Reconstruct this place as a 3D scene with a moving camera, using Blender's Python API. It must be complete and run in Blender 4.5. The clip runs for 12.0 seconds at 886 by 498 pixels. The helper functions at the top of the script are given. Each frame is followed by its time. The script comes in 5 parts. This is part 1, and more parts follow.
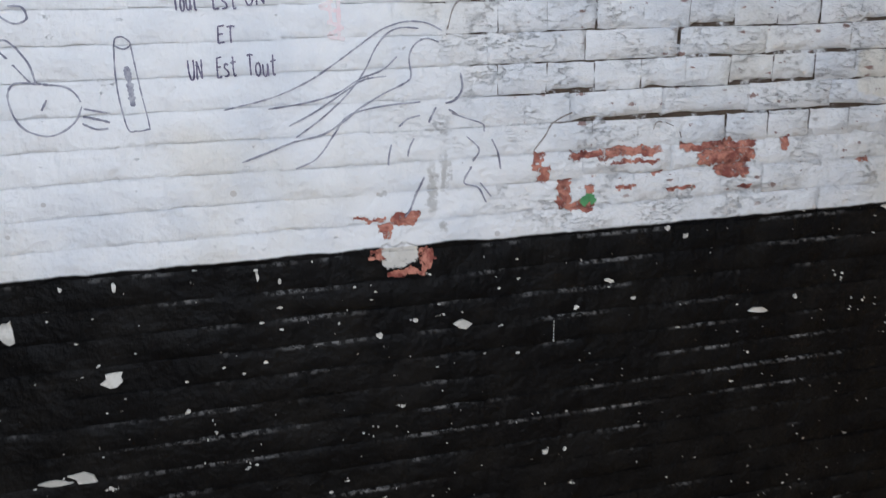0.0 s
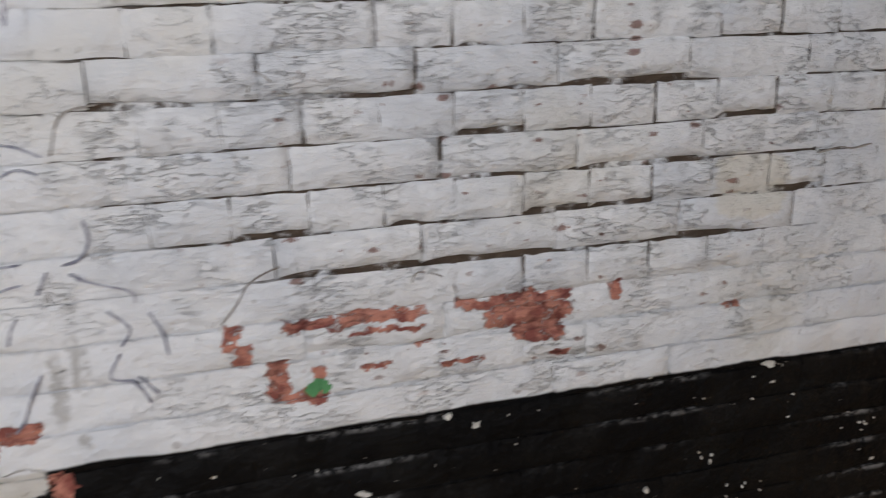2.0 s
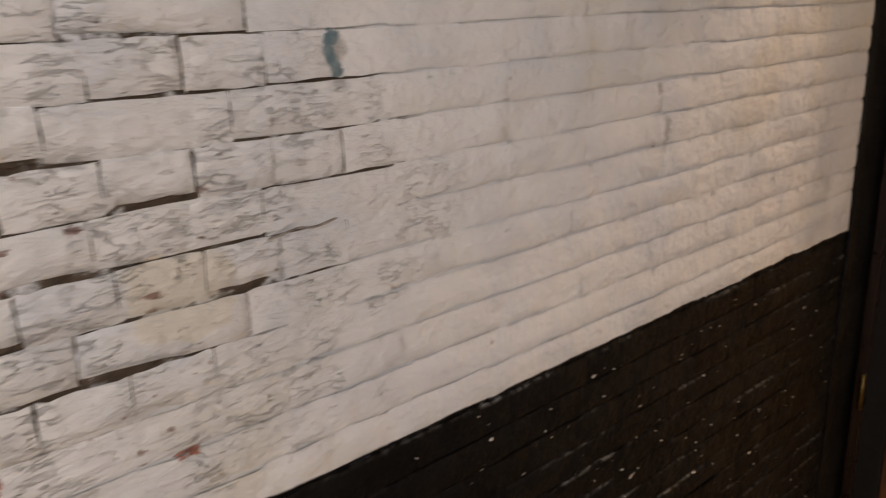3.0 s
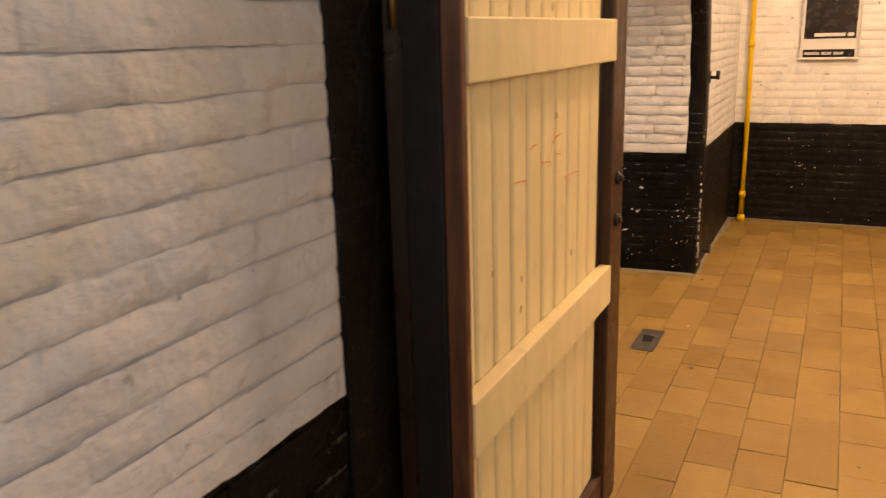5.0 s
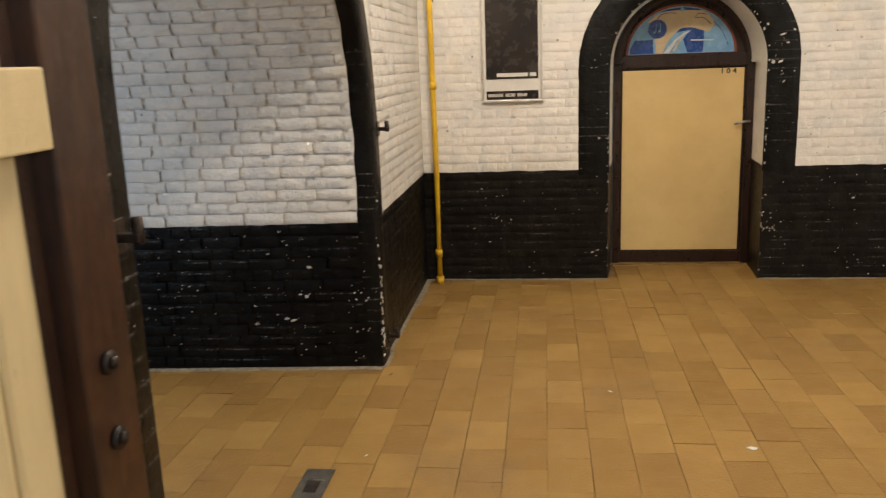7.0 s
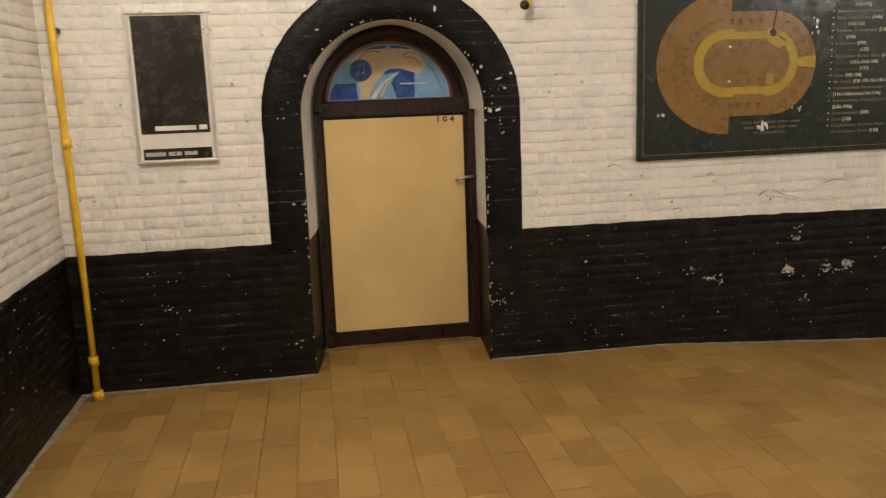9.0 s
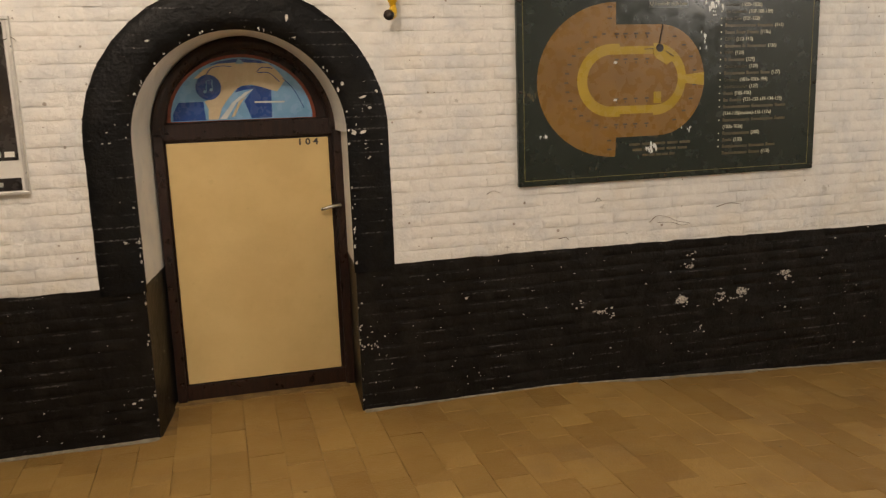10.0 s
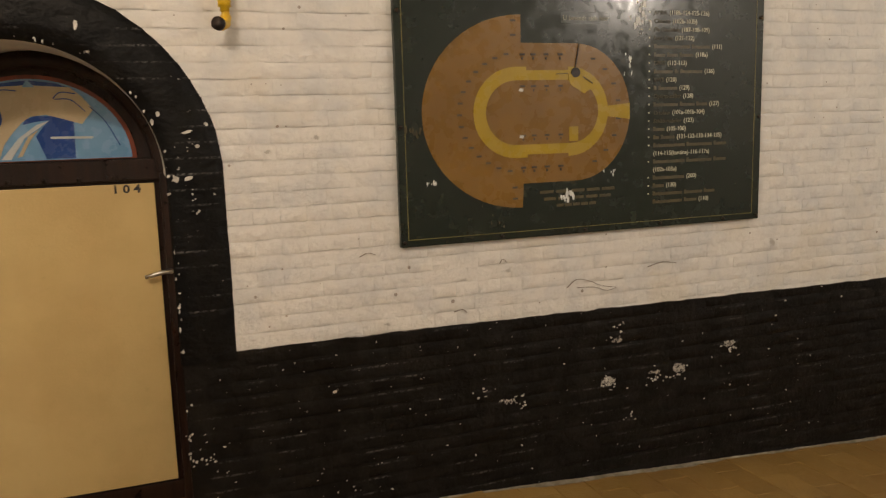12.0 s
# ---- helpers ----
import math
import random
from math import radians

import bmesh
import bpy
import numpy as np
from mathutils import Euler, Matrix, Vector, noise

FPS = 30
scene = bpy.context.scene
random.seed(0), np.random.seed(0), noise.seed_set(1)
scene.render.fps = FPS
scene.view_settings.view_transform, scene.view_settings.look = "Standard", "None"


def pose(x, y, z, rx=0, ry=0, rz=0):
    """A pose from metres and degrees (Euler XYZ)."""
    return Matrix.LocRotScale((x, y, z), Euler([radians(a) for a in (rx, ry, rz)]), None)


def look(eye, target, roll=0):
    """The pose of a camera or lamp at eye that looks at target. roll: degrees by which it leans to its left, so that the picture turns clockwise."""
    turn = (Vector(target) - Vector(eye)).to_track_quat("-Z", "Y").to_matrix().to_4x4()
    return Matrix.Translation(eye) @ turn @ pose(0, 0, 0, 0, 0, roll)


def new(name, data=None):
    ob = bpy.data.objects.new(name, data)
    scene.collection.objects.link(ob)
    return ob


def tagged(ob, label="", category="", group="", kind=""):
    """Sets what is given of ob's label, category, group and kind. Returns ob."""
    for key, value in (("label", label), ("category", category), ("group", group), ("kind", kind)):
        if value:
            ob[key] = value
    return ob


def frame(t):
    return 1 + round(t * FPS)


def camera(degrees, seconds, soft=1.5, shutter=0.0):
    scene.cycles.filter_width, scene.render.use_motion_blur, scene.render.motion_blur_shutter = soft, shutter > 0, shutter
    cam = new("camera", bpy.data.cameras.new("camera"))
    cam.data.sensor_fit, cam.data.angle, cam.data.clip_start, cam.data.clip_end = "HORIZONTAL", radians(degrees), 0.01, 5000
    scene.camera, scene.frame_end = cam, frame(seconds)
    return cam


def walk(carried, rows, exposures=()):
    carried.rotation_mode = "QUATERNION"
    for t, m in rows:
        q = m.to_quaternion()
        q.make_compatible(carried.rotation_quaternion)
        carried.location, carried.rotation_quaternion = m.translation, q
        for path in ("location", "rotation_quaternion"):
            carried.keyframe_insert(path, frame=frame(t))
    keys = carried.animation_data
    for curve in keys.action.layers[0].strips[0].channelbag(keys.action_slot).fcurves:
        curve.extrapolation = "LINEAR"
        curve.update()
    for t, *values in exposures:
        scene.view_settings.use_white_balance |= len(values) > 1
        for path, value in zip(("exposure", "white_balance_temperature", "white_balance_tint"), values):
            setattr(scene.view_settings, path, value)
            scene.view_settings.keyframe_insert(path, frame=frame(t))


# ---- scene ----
cam = camera(57.0, 12.0, soft=1.2, shutter=0.25)
PATH = [
    (0, (0.589, -0.853, 1.376), (-1.265, -0.398, 0.782), -1.1),
    (0.5, (0.423, -0.795, 1.439), (-1.453, -0.416, 0.86), -0.8),
    (1, (0.32, -0.704, 1.463), (-1.563, -0.346, 0.89), -0.7),
    (1.5, (0.24, -0.529, 1.469), (-1.637, -0.126, 0.908), -0.7),
    (2, (0.132, -0.288, 1.472), (-1.716, 0.222, 0.901), -1.4),
    (2.5, (-0.001, -0.064, 1.497), (-1.69, 0.833, 0.912), -1.4),
    (2.7, (-0.035, 0.007, 1.504), (-1.612, 1.087, 0.916), -1.5),
    (4.3, (-0.185, 0.79, 1.508), (-1.273, 2.384, 0.983), -1.6),
    (4.5, (-0.195, 0.892, 1.51), (-1.211, 2.533, 0.988), -1.5),
    (5, (-0.193, 1.214, 1.488), (-1.04, 2.953, 0.98), -1.6),
    (5.5, (-0.213, 1.549, 1.488), (-0.92, 3.352, 0.991), -1.7),
    (6, (-0.244, 1.857, 1.514), (-0.793, 3.719, 1.033), -1.8),
    (6.5, (-0.171, 2.151, 1.499), (-0.553, 4.06, 1.038), -1.9),
    (7, (-0.09, 2.416, 1.501), (-0.34, 4.351, 1.058), -2.1),
    (7.5, (-0.031, 2.733, 1.536), (-0.121, 4.684, 1.106), -1.9),
    (9.5, (0.569, 3.777, 1.593), (0.979, 5.697, 1.209), -2.1),
    (10, (0.715, 3.999, 1.609), (1.228, 5.896, 1.235), -2.0),
    (10.5, (0.8, 4.18, 1.595), (1.359, 6.068, 1.246), -1.9),
    (11, (0.915, 4.402, 1.608), (1.507, 6.283, 1.275), -1.9),
    (11.5, (1.064, 4.601, 1.6), (1.703, 6.469, 1.28), -1.8),
    (12, (1.234, 4.85, 1.61), (1.921, 6.704, 1.306), -1.7),
]
EXPOSURES = [(0.0, 0.68, 6500, 16), (0.5, 0.46, 6600, 18), (1.5, 0.42, 6900, 19), (2.7, 0.42, 8200, 23), (4.3, 0.34, 11300, 42), (4.9, 0.33, 10100, 33), (5.5, 0.15, 8300, 16), (6.0, 0.16, 7600, 14),
             (6.5, 0.00, 6900, 12), (7.0, 0.02, 6400, 11), (7.6, 0.14, 6350, 11), (9.5, -0.26, 6450, 12), (10.5, -0.27, 6550, 13), (12.0, -0.46, 6750, 13)]
walk(cam, [(t, look(eye, target, roll)) for t, eye, target, roll in PATH], EXPOSURES)

# ---- light ----
world = bpy.data.worlds.new("sky")
scene.world = world
world.use_nodes = True
sky = world.node_tree.nodes.new("ShaderNodeTexSky")
sky.sky_type, sky.sun_disc = "NISHITA", False
sky.sun_elevation, sky.sun_rotation = radians(35), radians(100)
world.node_tree.links.new(sky.outputs[0], world.node_tree.nodes["Background"].inputs[0])
world.node_tree.nodes["Background"].inputs[1].default_value = 0.1


def area_light(name, m, w, h, watts, colour):
    data = bpy.data.lights.new(name, "AREA")
    data.shape, data.size, data.size_y, data.energy, data.color = "RECTANGLE", w, h, watts, colour
    ob = new(name, data)
    ob.matrix_world = m
    return ob


DAY = (0.74, 0.87, 1.0)
LAMP = (1.0, 0.84, 0.66)
# daylight from an unseen side entrance, assumed from the wall's cool light
area_light("daylight", look((1.86, -1.0, 2.10), (-0.9, -0.35, 0.95)), 1.5, 1.3, 47, DAY)
# daylight from the open end of the side vault
area_light("vault_daylight", look((-3.15, 4.75, 1.35), (-1.4, 6.1, 0.9)), 1.1, 1.3, 9, DAY)


def bulb(x, y, z, watts, colour=LAMP):
    data = bpy.data.lights.new("hall_lamp", "POINT")
    data.energy, data.color, data.shadow_soft_size = watts, colour, 0.14
    new("hall_lamp", data).location = (x, y, z)


# the hall's hanging lamps, above the view
bulb(0.15, 5.2, 3.45, 192)
bulb(5.5, 4.6, 2.75, 128, (1.0, 0.91, 0.79))

# ---- materials ----


class Nodes:
    """Short hand for wiring a node tree."""

    def __init__(self, name):
        self.mat = bpy.data.materials.new(name)
        self.mat.use_nodes = True
        self.tree = self.mat.node_tree
        self.bsdf = self.tree.nodes["Principled BSDF"]

    def put(self, socket, value):
        if isinstance(value, bpy.types.NodeSocket):
            self.tree.links.new(value, socket)
        elif isinstance(value, tuple) and len(value) == 3 and socket.type == "RGBA":
            socket.default_value = (*value, 1)
        else:
            socket.default_value = value

    def node(self, kind, out=0, **values):
        n = self.tree.nodes.new(kind)
        for key, value in values.items():
            self.put(n.inputs[key.replace("_", " ")], value)
        return n.outputs[out]

    def math(self, op, a, b=0.0, c=0.0):
        n = self.tree.nodes.new("ShaderNodeMath")
        n.operation = op
        for i, v in enumerate((a, b, c)):
            self.put(n.inputs[i], v)
        return n.outputs[0]

    def ramp(self, v, lo, hi, a=0.0, b=1.0):
        n = self.tree.nodes.new("ShaderNodeMapRange")
        n.interpolation_type = "SMOOTHSTEP"
        for i, x in enumerate((v, lo, hi, a, b)):
            self.put(n.inputs[i], x)
        return n.outputs[0]

    def mix(self, f, a, b):
        n = self.tree.nodes.new("ShaderNodeMix")
        n.data_type = "RGBA"
        for i, x in ((0, f), (6, a), (7, b)):
            self.put(n.inputs[i], x)
        return n.outputs[2]

    def place(self):
        return self.node("ShaderNodeNewGeometry")

    def noise(self, scale, detail=4.0, rough=0.55, vector=None):
        n = self.tree.nodes.new("ShaderNodeTexNoise")
        self.put(n.inputs["Vector"], vector if vector is not None else self.place())
        n.inputs["Scale"].default_value, n.inputs["Detail"].default_value, n.inputs["Roughness"].default_value = scale, detail, rough
        return n.outputs[0]

    def voronoi(self, scale, stretch=(1, 1, 1), out="Distance"):
        m = self.tree.nodes.new("ShaderNodeMapping")
        self.put(m.inputs["Vector"], self.place())
        m.inputs["Scale"].default_value = stretch
        n = self.tree.nodes.new("ShaderNodeTexVoronoi")
        self.put(n.inputs["Vector"], m.outputs[0])
        n.inputs["Scale"].default_value = scale
        return n.outputs["Distance"], n.outputs["Color"]

    def bump(self, height, distance, normal=None):
        n = self.tree.nodes.new("ShaderNodeBump")
        n.inputs["Distance"].default_value = distance
        self.put(n.inputs["Height"], height)
        if normal is not None:
            self.put(n.inputs["Normal"], normal)
        return n.outputs[0]

    def done(self, colour, roughness, normal=None, metal=0.0):
        self.put(self.bsdf.inputs["Base Color"], colour)
        self.put(self.bsdf.inputs["Roughness"], roughness)
        self.put(self.bsdf.inputs["Metallic"], metal)
        if normal is not None:
            self.put(self.bsdf.inputs["Normal"], normal)
        return self.mat


def wall_paint(name, along, dado, course=0.0575, bare=(), chipped=(), smudges=(), mortar=None, chips=1.0, bumpy=1.0, fall=0.0, white=(0.76, 0.755, 0.74), black=((0.0032, 0.0032, 0.0036), (0.008, 0.0074, 0.007))):
    """White paint over a black dado on old brick. along: the wall's level axis. bare, chipped: ovals (along, z, half width, half height)
    where brick or old white shows. mortar: an oval in which the joints have lost their paint."""
    n = Nodes(name)
    sep = n.tree.nodes.new("ShaderNodeSeparateXYZ")
    n.put(sep.inputs[0], n.place())
    u, z = sep.outputs[along], sep.outputs["Z"]
    warp = n.math("MULTIPLY", n.math("SUBTRACT", n.noise(38, 5, 0.65), 0.5), 0.055)
    warp2 = n.math("MULTIPLY", n.math("SUBTRACT", n.noise(31, 5, 0.65), 0.5), -0.045)
    wu, wz = n.math("ADD", u, warp), n.math("ADD", z, warp2)

    def ovals(items, lo=0.85, hi=1.1, square=False):
        least = None
        for cu, cz, ru, rz in items:
            a = n.math("MULTIPLY", n.math("SUBTRACT", wu, cu), 1 / ru)
            b = n.math("MULTIPLY", n.math("SUBTRACT", wz, cz), 1 / rz)
            a, b = n.math("MULTIPLY", a, a), n.math("MULTIPLY", b, b)
            d = n.math("SQRT", n.math("ADD", n.math("MULTIPLY", a, a), n.math("MULTIPLY", b, b))) if square else n.math("ADD", a, b)
            least = d if least is None else n.math("MINIMUM", least, d)
        return n.ramp(least, lo, hi, 1.0, 0.0)

    patch = n.ramp(n.noise(5.5, 3), 0.42, 0.66)
    tone = n.mix(patch, white, tuple(c * k for c, k in zip(white, (0.88, 0.90, 0.93))))
    cream = n.ramp(n.noise(3.1, 2), 0.55, 0.75)
    tone = n.mix(n.math("MULTIPLY", cream, 0.55), tone, (0.70, 0.66, 0.58))
    dirt = n.ramp(n.noise(22, 6, 0.7), 0.60, 0.80)
    tone = n.mix(n.math("MULTIPLY", dirt, 0.16), tone, (0.42, 0.40, 0.36))
    speck, hue = n.voronoi(16, (1, 1, 1))
    spot = n.ramp(n.math("SUBTRACT", speck, n.math("MULTIPLY", n.math("POWER", hue, 6.0), 0.17)), 0.0, 0.012, 1.0, 0.0)
    tone = n.mix(n.math("MULTIPLY", spot, 0.35 if bare else 0.75), tone, (0.20, 0.15, 0.11))
    if bare:
        fleck, fhue = n.voronoi(42, (0.7, 0.7, 1.5))
        fleck = n.ramp(n.math("SUBTRACT", n.math("ADD", fleck, n.math("MULTIPLY", n.math("SUBTRACT", n.noise(150, 5, 0.75), 0.5), 1.1)), n.math("MULTIPLY", n.math("POWER", fhue, 5.0), 0.42)), -0.02, 0.05, 1.0, 0.0)
        fleck = n.math("MULTIPLY", fleck, ovals([(0.12, 1.22, 0.50, 0.32)], 0.5, 1.2))
        tone = n.mix(n.math("MULTIPLY", ovals([(0.475, 1.205, 0.065, 0.055)], 0.7, 1.1, True), 0.8), tone, (0.70, 0.655, 0.57))
        tone = n.mix(n.math("MULTIPLY", fleck, 0.85), tone, (0.22, 0.10, 0.075))
        grime = n.math("MULTIPLY", n.ramp(n.noise(75, 6, 0.75), 0.58, 0.72), ovals([(0.12, 1.26, 0.62, 0.38)], 0.4, 1.3))
        tone = n.mix(n.math("MULTIPLY", grime, 0.16), tone, (0.34, 0.31, 0.28))
    if smudges:
        tone = n.mix(n.math("MULTIPLY", ovals(smudges, 0.1, 1.5), 0.55), tone, (0.24, 0.22, 0.19))
    dark = n.mix(n.ramp(n.noise(7, 4), 0.4, 0.7), *black)
    wear = n.ramp(n.noise(60, 6, 0.75), 0.68, 0.80)
    dark = n.mix(n.math("MULTIPLY", wear, 0.34 * chips), dark, (0.20, 0.19, 0.17))
    bed = n.math("FRACT", n.math("MULTIPLY", n.math("SUBTRACT", z, dado - 0.009), 1 / course))
    bed = n.math("MULTIPLY", n.ramp(bed, 0.80, 0.93), n.ramp(bed, 0.96, 1.0, 1.0, 0.0))
    rubbed = n.math("MULTIPLY", bed, n.math("MULTIPLY", n.ramp(n.noise(4.5, 3), 0.48, 0.66), n.ramp(n.noise(70, 4, 0.7), 0.44, 0.62)))
    dark = n.mix(n.math("MULTIPLY", rubbed, min(1.0, chips) * (0.45 if course > 0.06 else 0.75)), dark, (0.24, 0.235, 0.23))
    dist, colour = n.voronoi(13, (0.8, 0.8, 1.25))
    big = n.math("MULTIPLY", n.math("POWER", colour, 7.0), 0.24 * chips)
    ragged = n.math("MULTIPLY", n.math("SUBTRACT", n.noise(95, 4, 0.7), 0.5), 0.50)
    chip = n.ramp(n.math("SUBTRACT", n.math("ADD", dist, ragged), big), -0.01, 0.012, 1.0, 0.0)
    dist2, colour2 = n.voronoi(34, (0.8, 0.8, 1.4))
    small = n.math("MULTIPLY", n.math("POWER", colour2, 6.0), 0.27 * chips)
    chip = n.math("MAXIMUM", chip, n.ramp(n.math("SUBTRACT", n.math("ADD", dist2, ragged), small), -0.01, 0.02, 1.0, 0.0))
    if chipped:
        chip = n.math("MAXIMUM", chip, n.math("MULTIPLY", ovals(chipped), n.ramp(n.noise(90, 6, 0.8), 0.48 if course > 0.06 else 0.30, 0.53 if course > 0.06 else 0.38)))
    dark = n.mix(chip, dark, (0.60, 0.57, 0.52))
    edge = n.math("ADD", z, n.math("MULTIPLY", n.math("SUBTRACT", n.noise(9, 4), 0.5), 0.018))
    if fall:
        edge = n.math("ADD", edge, n.math("MULTIPLY", n.math("MAXIMUM", n.math("SUBTRACT", u, 2.4), 0.0), fall))
    upper = n.ramp(edge, dado - 0.0025, dado + 0.0025)
    colour = n.mix(upper, dark, tone)
    rough = n.ramp(upper, 0, 1, 0.52 if bare else 0.40, 0.62)
    if bare:
        mask = n.math("MULTIPLY", ovals(bare, 0.9, 1.02, True), n.ramp(n.noise(60, 6, 0.78), 0.385, 0.43))
        brick = n.mix(n.ramp(n.noise(34, 5, 0.7), 0.42, 0.60), (0.56, 0.235, 0.17), (0.25, 0.075, 0.06))
        colour = n.mix(mask, colour, brick)
        rough = n.math("MAXIMUM", rough, n.math("MULTIPLY", mask, 0.9))
    if mortar:
        lost = n.math("MULTIPLY", ovals([mortar]), n.ramp(n.noise(16, 6, 0.72), 0.40, 0.50))
        colour = n.mix(lost, colour, n.mix(n.noise(50), (0.030, 0.022, 0.016), (0.13, 0.085, 0.055)))
    high = n.math("ADD", n.math("MULTIPLY", n.noise(48, 6, 0.6), 0.6), n.math("MULTIPLY", n.noise(11, 3), 1.9))
    brushed = n.tree.nodes.new("ShaderNodeMapping")
    n.put(brushed.inputs["Vector"], n.place())
    brushed.inputs["Scale"].default_value = (1.0, 1.0, 2.6)
    flake = n.ramp(n.noise(30, 6, 0.68, brushed.outputs[0]), 0.40, 0.60)
    if bare:
        zone = ovals([(0.15, 1.22, 0.72, 0.36)], 0.5, 1.3)
        ridged = n.tree.nodes.new("ShaderNodeMapping")
        n.put(ridged.inputs["Vector"], n.place())
        ridged.inputs["Scale"].default_value = (1.0, 1.0, 3.4)
        split = n.math("ABSOLUTE", n.math("SUBTRACT", n.noise(15, 7, 0.72, ridged.outputs[0]), 0.5))
        split = n.math("MULTIPLY", n.ramp(split, 0.0, 0.014, 1.0, 0.0), n.ramp(n.noise(9, 3), 0.46, 0.60))
        split = n.math("MULTIPLY", n.math("MULTIPLY", split, upper), n.ramp(zone, 0, 1, 0.10, 1.0))
        colour = n.mix(n.math("MULTIPLY", split, 0.08), colour, (0.27, 0.235, 0.20))
        grain = n.math("MULTIPLY", n.noise(120, 5, 0.7), n.ramp(zone, 0, 1, 0.05, 0.09))
        flake = n.math("MULTIPLY", n.math("MULTIPLY", flake, zone), 0.9)
        high = n.math("SUBTRACT", n.math("ADD", high, grain), n.math("MULTIPLY", split, 0.15))
        high = n.math("SUBTRACT", high, n.math("MULTIPLY", mask, 0.30))
    high = n.math("ADD", n.math("SUBTRACT", high, n.math("MULTIPLY", chip, 0.25)), n.math("MULTIPLY", flake, 0.13 if bare else 0.06))
    n.put(n.bsdf.inputs["Specular IOR Level"], n.ramp(upper, 0, 1, 0.11 if bare else 0.17, 0.4))
    return n.done(colour, rough, n.bump(high, 0.0095 * bumpy))


def plain(name, a, b, scale=8.0, roughness=0.5, bump=0.0015, metal=0.0, stretch=None, dirt=None):
    """A paint, metal or timber of two tones that drift into one another."""
    n = Nodes(name)
    vector = None
    if stretch:
        m = n.tree.nodes.new("ShaderNodeMapping")
        n.put(m.inputs["Vector"], n.place())
        m.inputs["Scale"].default_value = stretch
        vector = m.outputs[0]
    colour = n.mix(n.ramp(n.noise(scale, 5, 0.6, vector), 0.35, 0.65), a, b)
    if dirt:
        colour = n.mix(n.math("MULTIPLY", n.ramp(n.noise(14, 6, 0.75), 0.60, 0.74), 0.6), colour, dirt)
    fine = n.noise(90, 4, 0.6, vector)
    return n.done(colour, n.ramp(n.noise(20), 0.3, 0.7, roughness - 0.08, roughness + 0.1), n.bump(fine, bump), metal)


def tile_clay():
    """Worn ochre floor pavers; each takes its own tone."""
    n = Nodes("ochre_paver")
    info = n.tree.nodes.new("ShaderNodeObjectInfo").outputs["Random"]
    island = n.tree.nodes.new("ShaderNodeNewGeometry").outputs["Random Per Island"]
    pick = n.math("FRACT", n.math("ADD", info, island))
    colour = n.mix(pick, (0.240, 0.137, 0.034), (0.350, 0.216, 0.064))
    colour = n.mix(n.math("MULTIPLY", n.ramp(n.noise(2.2, 4), 0.45, 0.7), 0.5), colour, (0.24, 0.135, 0.042))
    colour = n.mix(n.math("MULTIPLY", n.ramp(n.noise(30, 6, 0.75), 0.58, 0.78), 0.62), colour, (0.15, 0.092, 0.040))
    colour = n.mix(n.math("MULTIPLY", n.ramp(n.noise(1.3, 5, 0.65), 0.52, 0.72), 0.45), colour, (0.17, 0.105, 0.05))
    d, c = n.voronoi(9)
    spot = n.ramp(n.math("SUBTRACT", d, n.math("MULTIPLY", n.math("POWER", c, 10.0), 0.16)), 0, 0.02, 1, 0)
    colour = n.mix(n.math("MULTIPLY", spot, 0.7), colour, (0.06, 0.045, 0.035))
    high = n.math("ADD", n.noise(70, 5), n.noise(9, 3))
    return n.done(colour, n.ramp(n.noise(6), 0.3, 0.7, 0.42, 0.62), n.bump(high, 0.003))


BARE = [(-0.135, 1.070, 0.100, 0.009), (-0.085, 1.049, 0.055, 0.004), (0.103, 1.071, 0.090, 0.010), (0.120, 1.045, 0.072, 0.016), (0.135, 1.017, 0.040, 0.016), (0.256, 1.069, 0.011, 0.021),
        (-0.293, 1.062, 0.009, 0.019), (-0.281, 1.034, 0.012, 0.010), (-0.238, 0.992, 0.015, 0.026), (-0.205, 0.966, 0.040, 0.010), (-0.185, 0.992, 0.010, 0.018), (-0.105, 0.997, 0.020, 0.005),
        (-0.562, 0.966, 0.026, 0.015), (-0.600, 0.946, 0.012, 0.018), (-0.632, 0.973, 0.036, 0.004), (-0.622, 0.902, 0.016, 0.010),
        (-0.522, 0.885, 0.017, 0.024), (-0.563, 0.860, 0.036, 0.009), (0.46, 1.02, 0.014, 0.005), (0.02, 0.985, 0.03, 0.004), (0.17, 0.98, 0.014, 0.004), (-0.04, 1.02, 0.016, 0.005)]
CHIPPED = [(-0.578, 0.897, 0.040, 0.024)]
SMUDGES = [(1.405, 1.268, 0.010, 0.034), (1.376, 1.356, 0.010, 0.009), (1.835, 1.120, 0.006, 0.007), (0.955, 1.006, 0.007, 0.006), (0.70, 1.44, 0.010, 0.035),
           (-0.508, 1.022, 0.010, 0.050), (-0.482, 1.052, 0.009, 0.040), (-0.606, 1.020, 0.012, 0.006), (-0.488, 0.948, 0.008, 0.012)]
PAINT_PASSAGE = wall_paint("passage_wall_paint", "Y", 0.9145, 0.0575, BARE, CHIPPED, SMUDGES, white=(0.77, 0.77, 0.77))
JOINT_PASSAGE = wall_paint("passage_joint_paint", "Y", 0.9145, 0.0575, BARE, CHIPPED, (), mortar=(0.16, 1.34, 0.66, 0.27), white=(0.74, 0.74, 0.74))
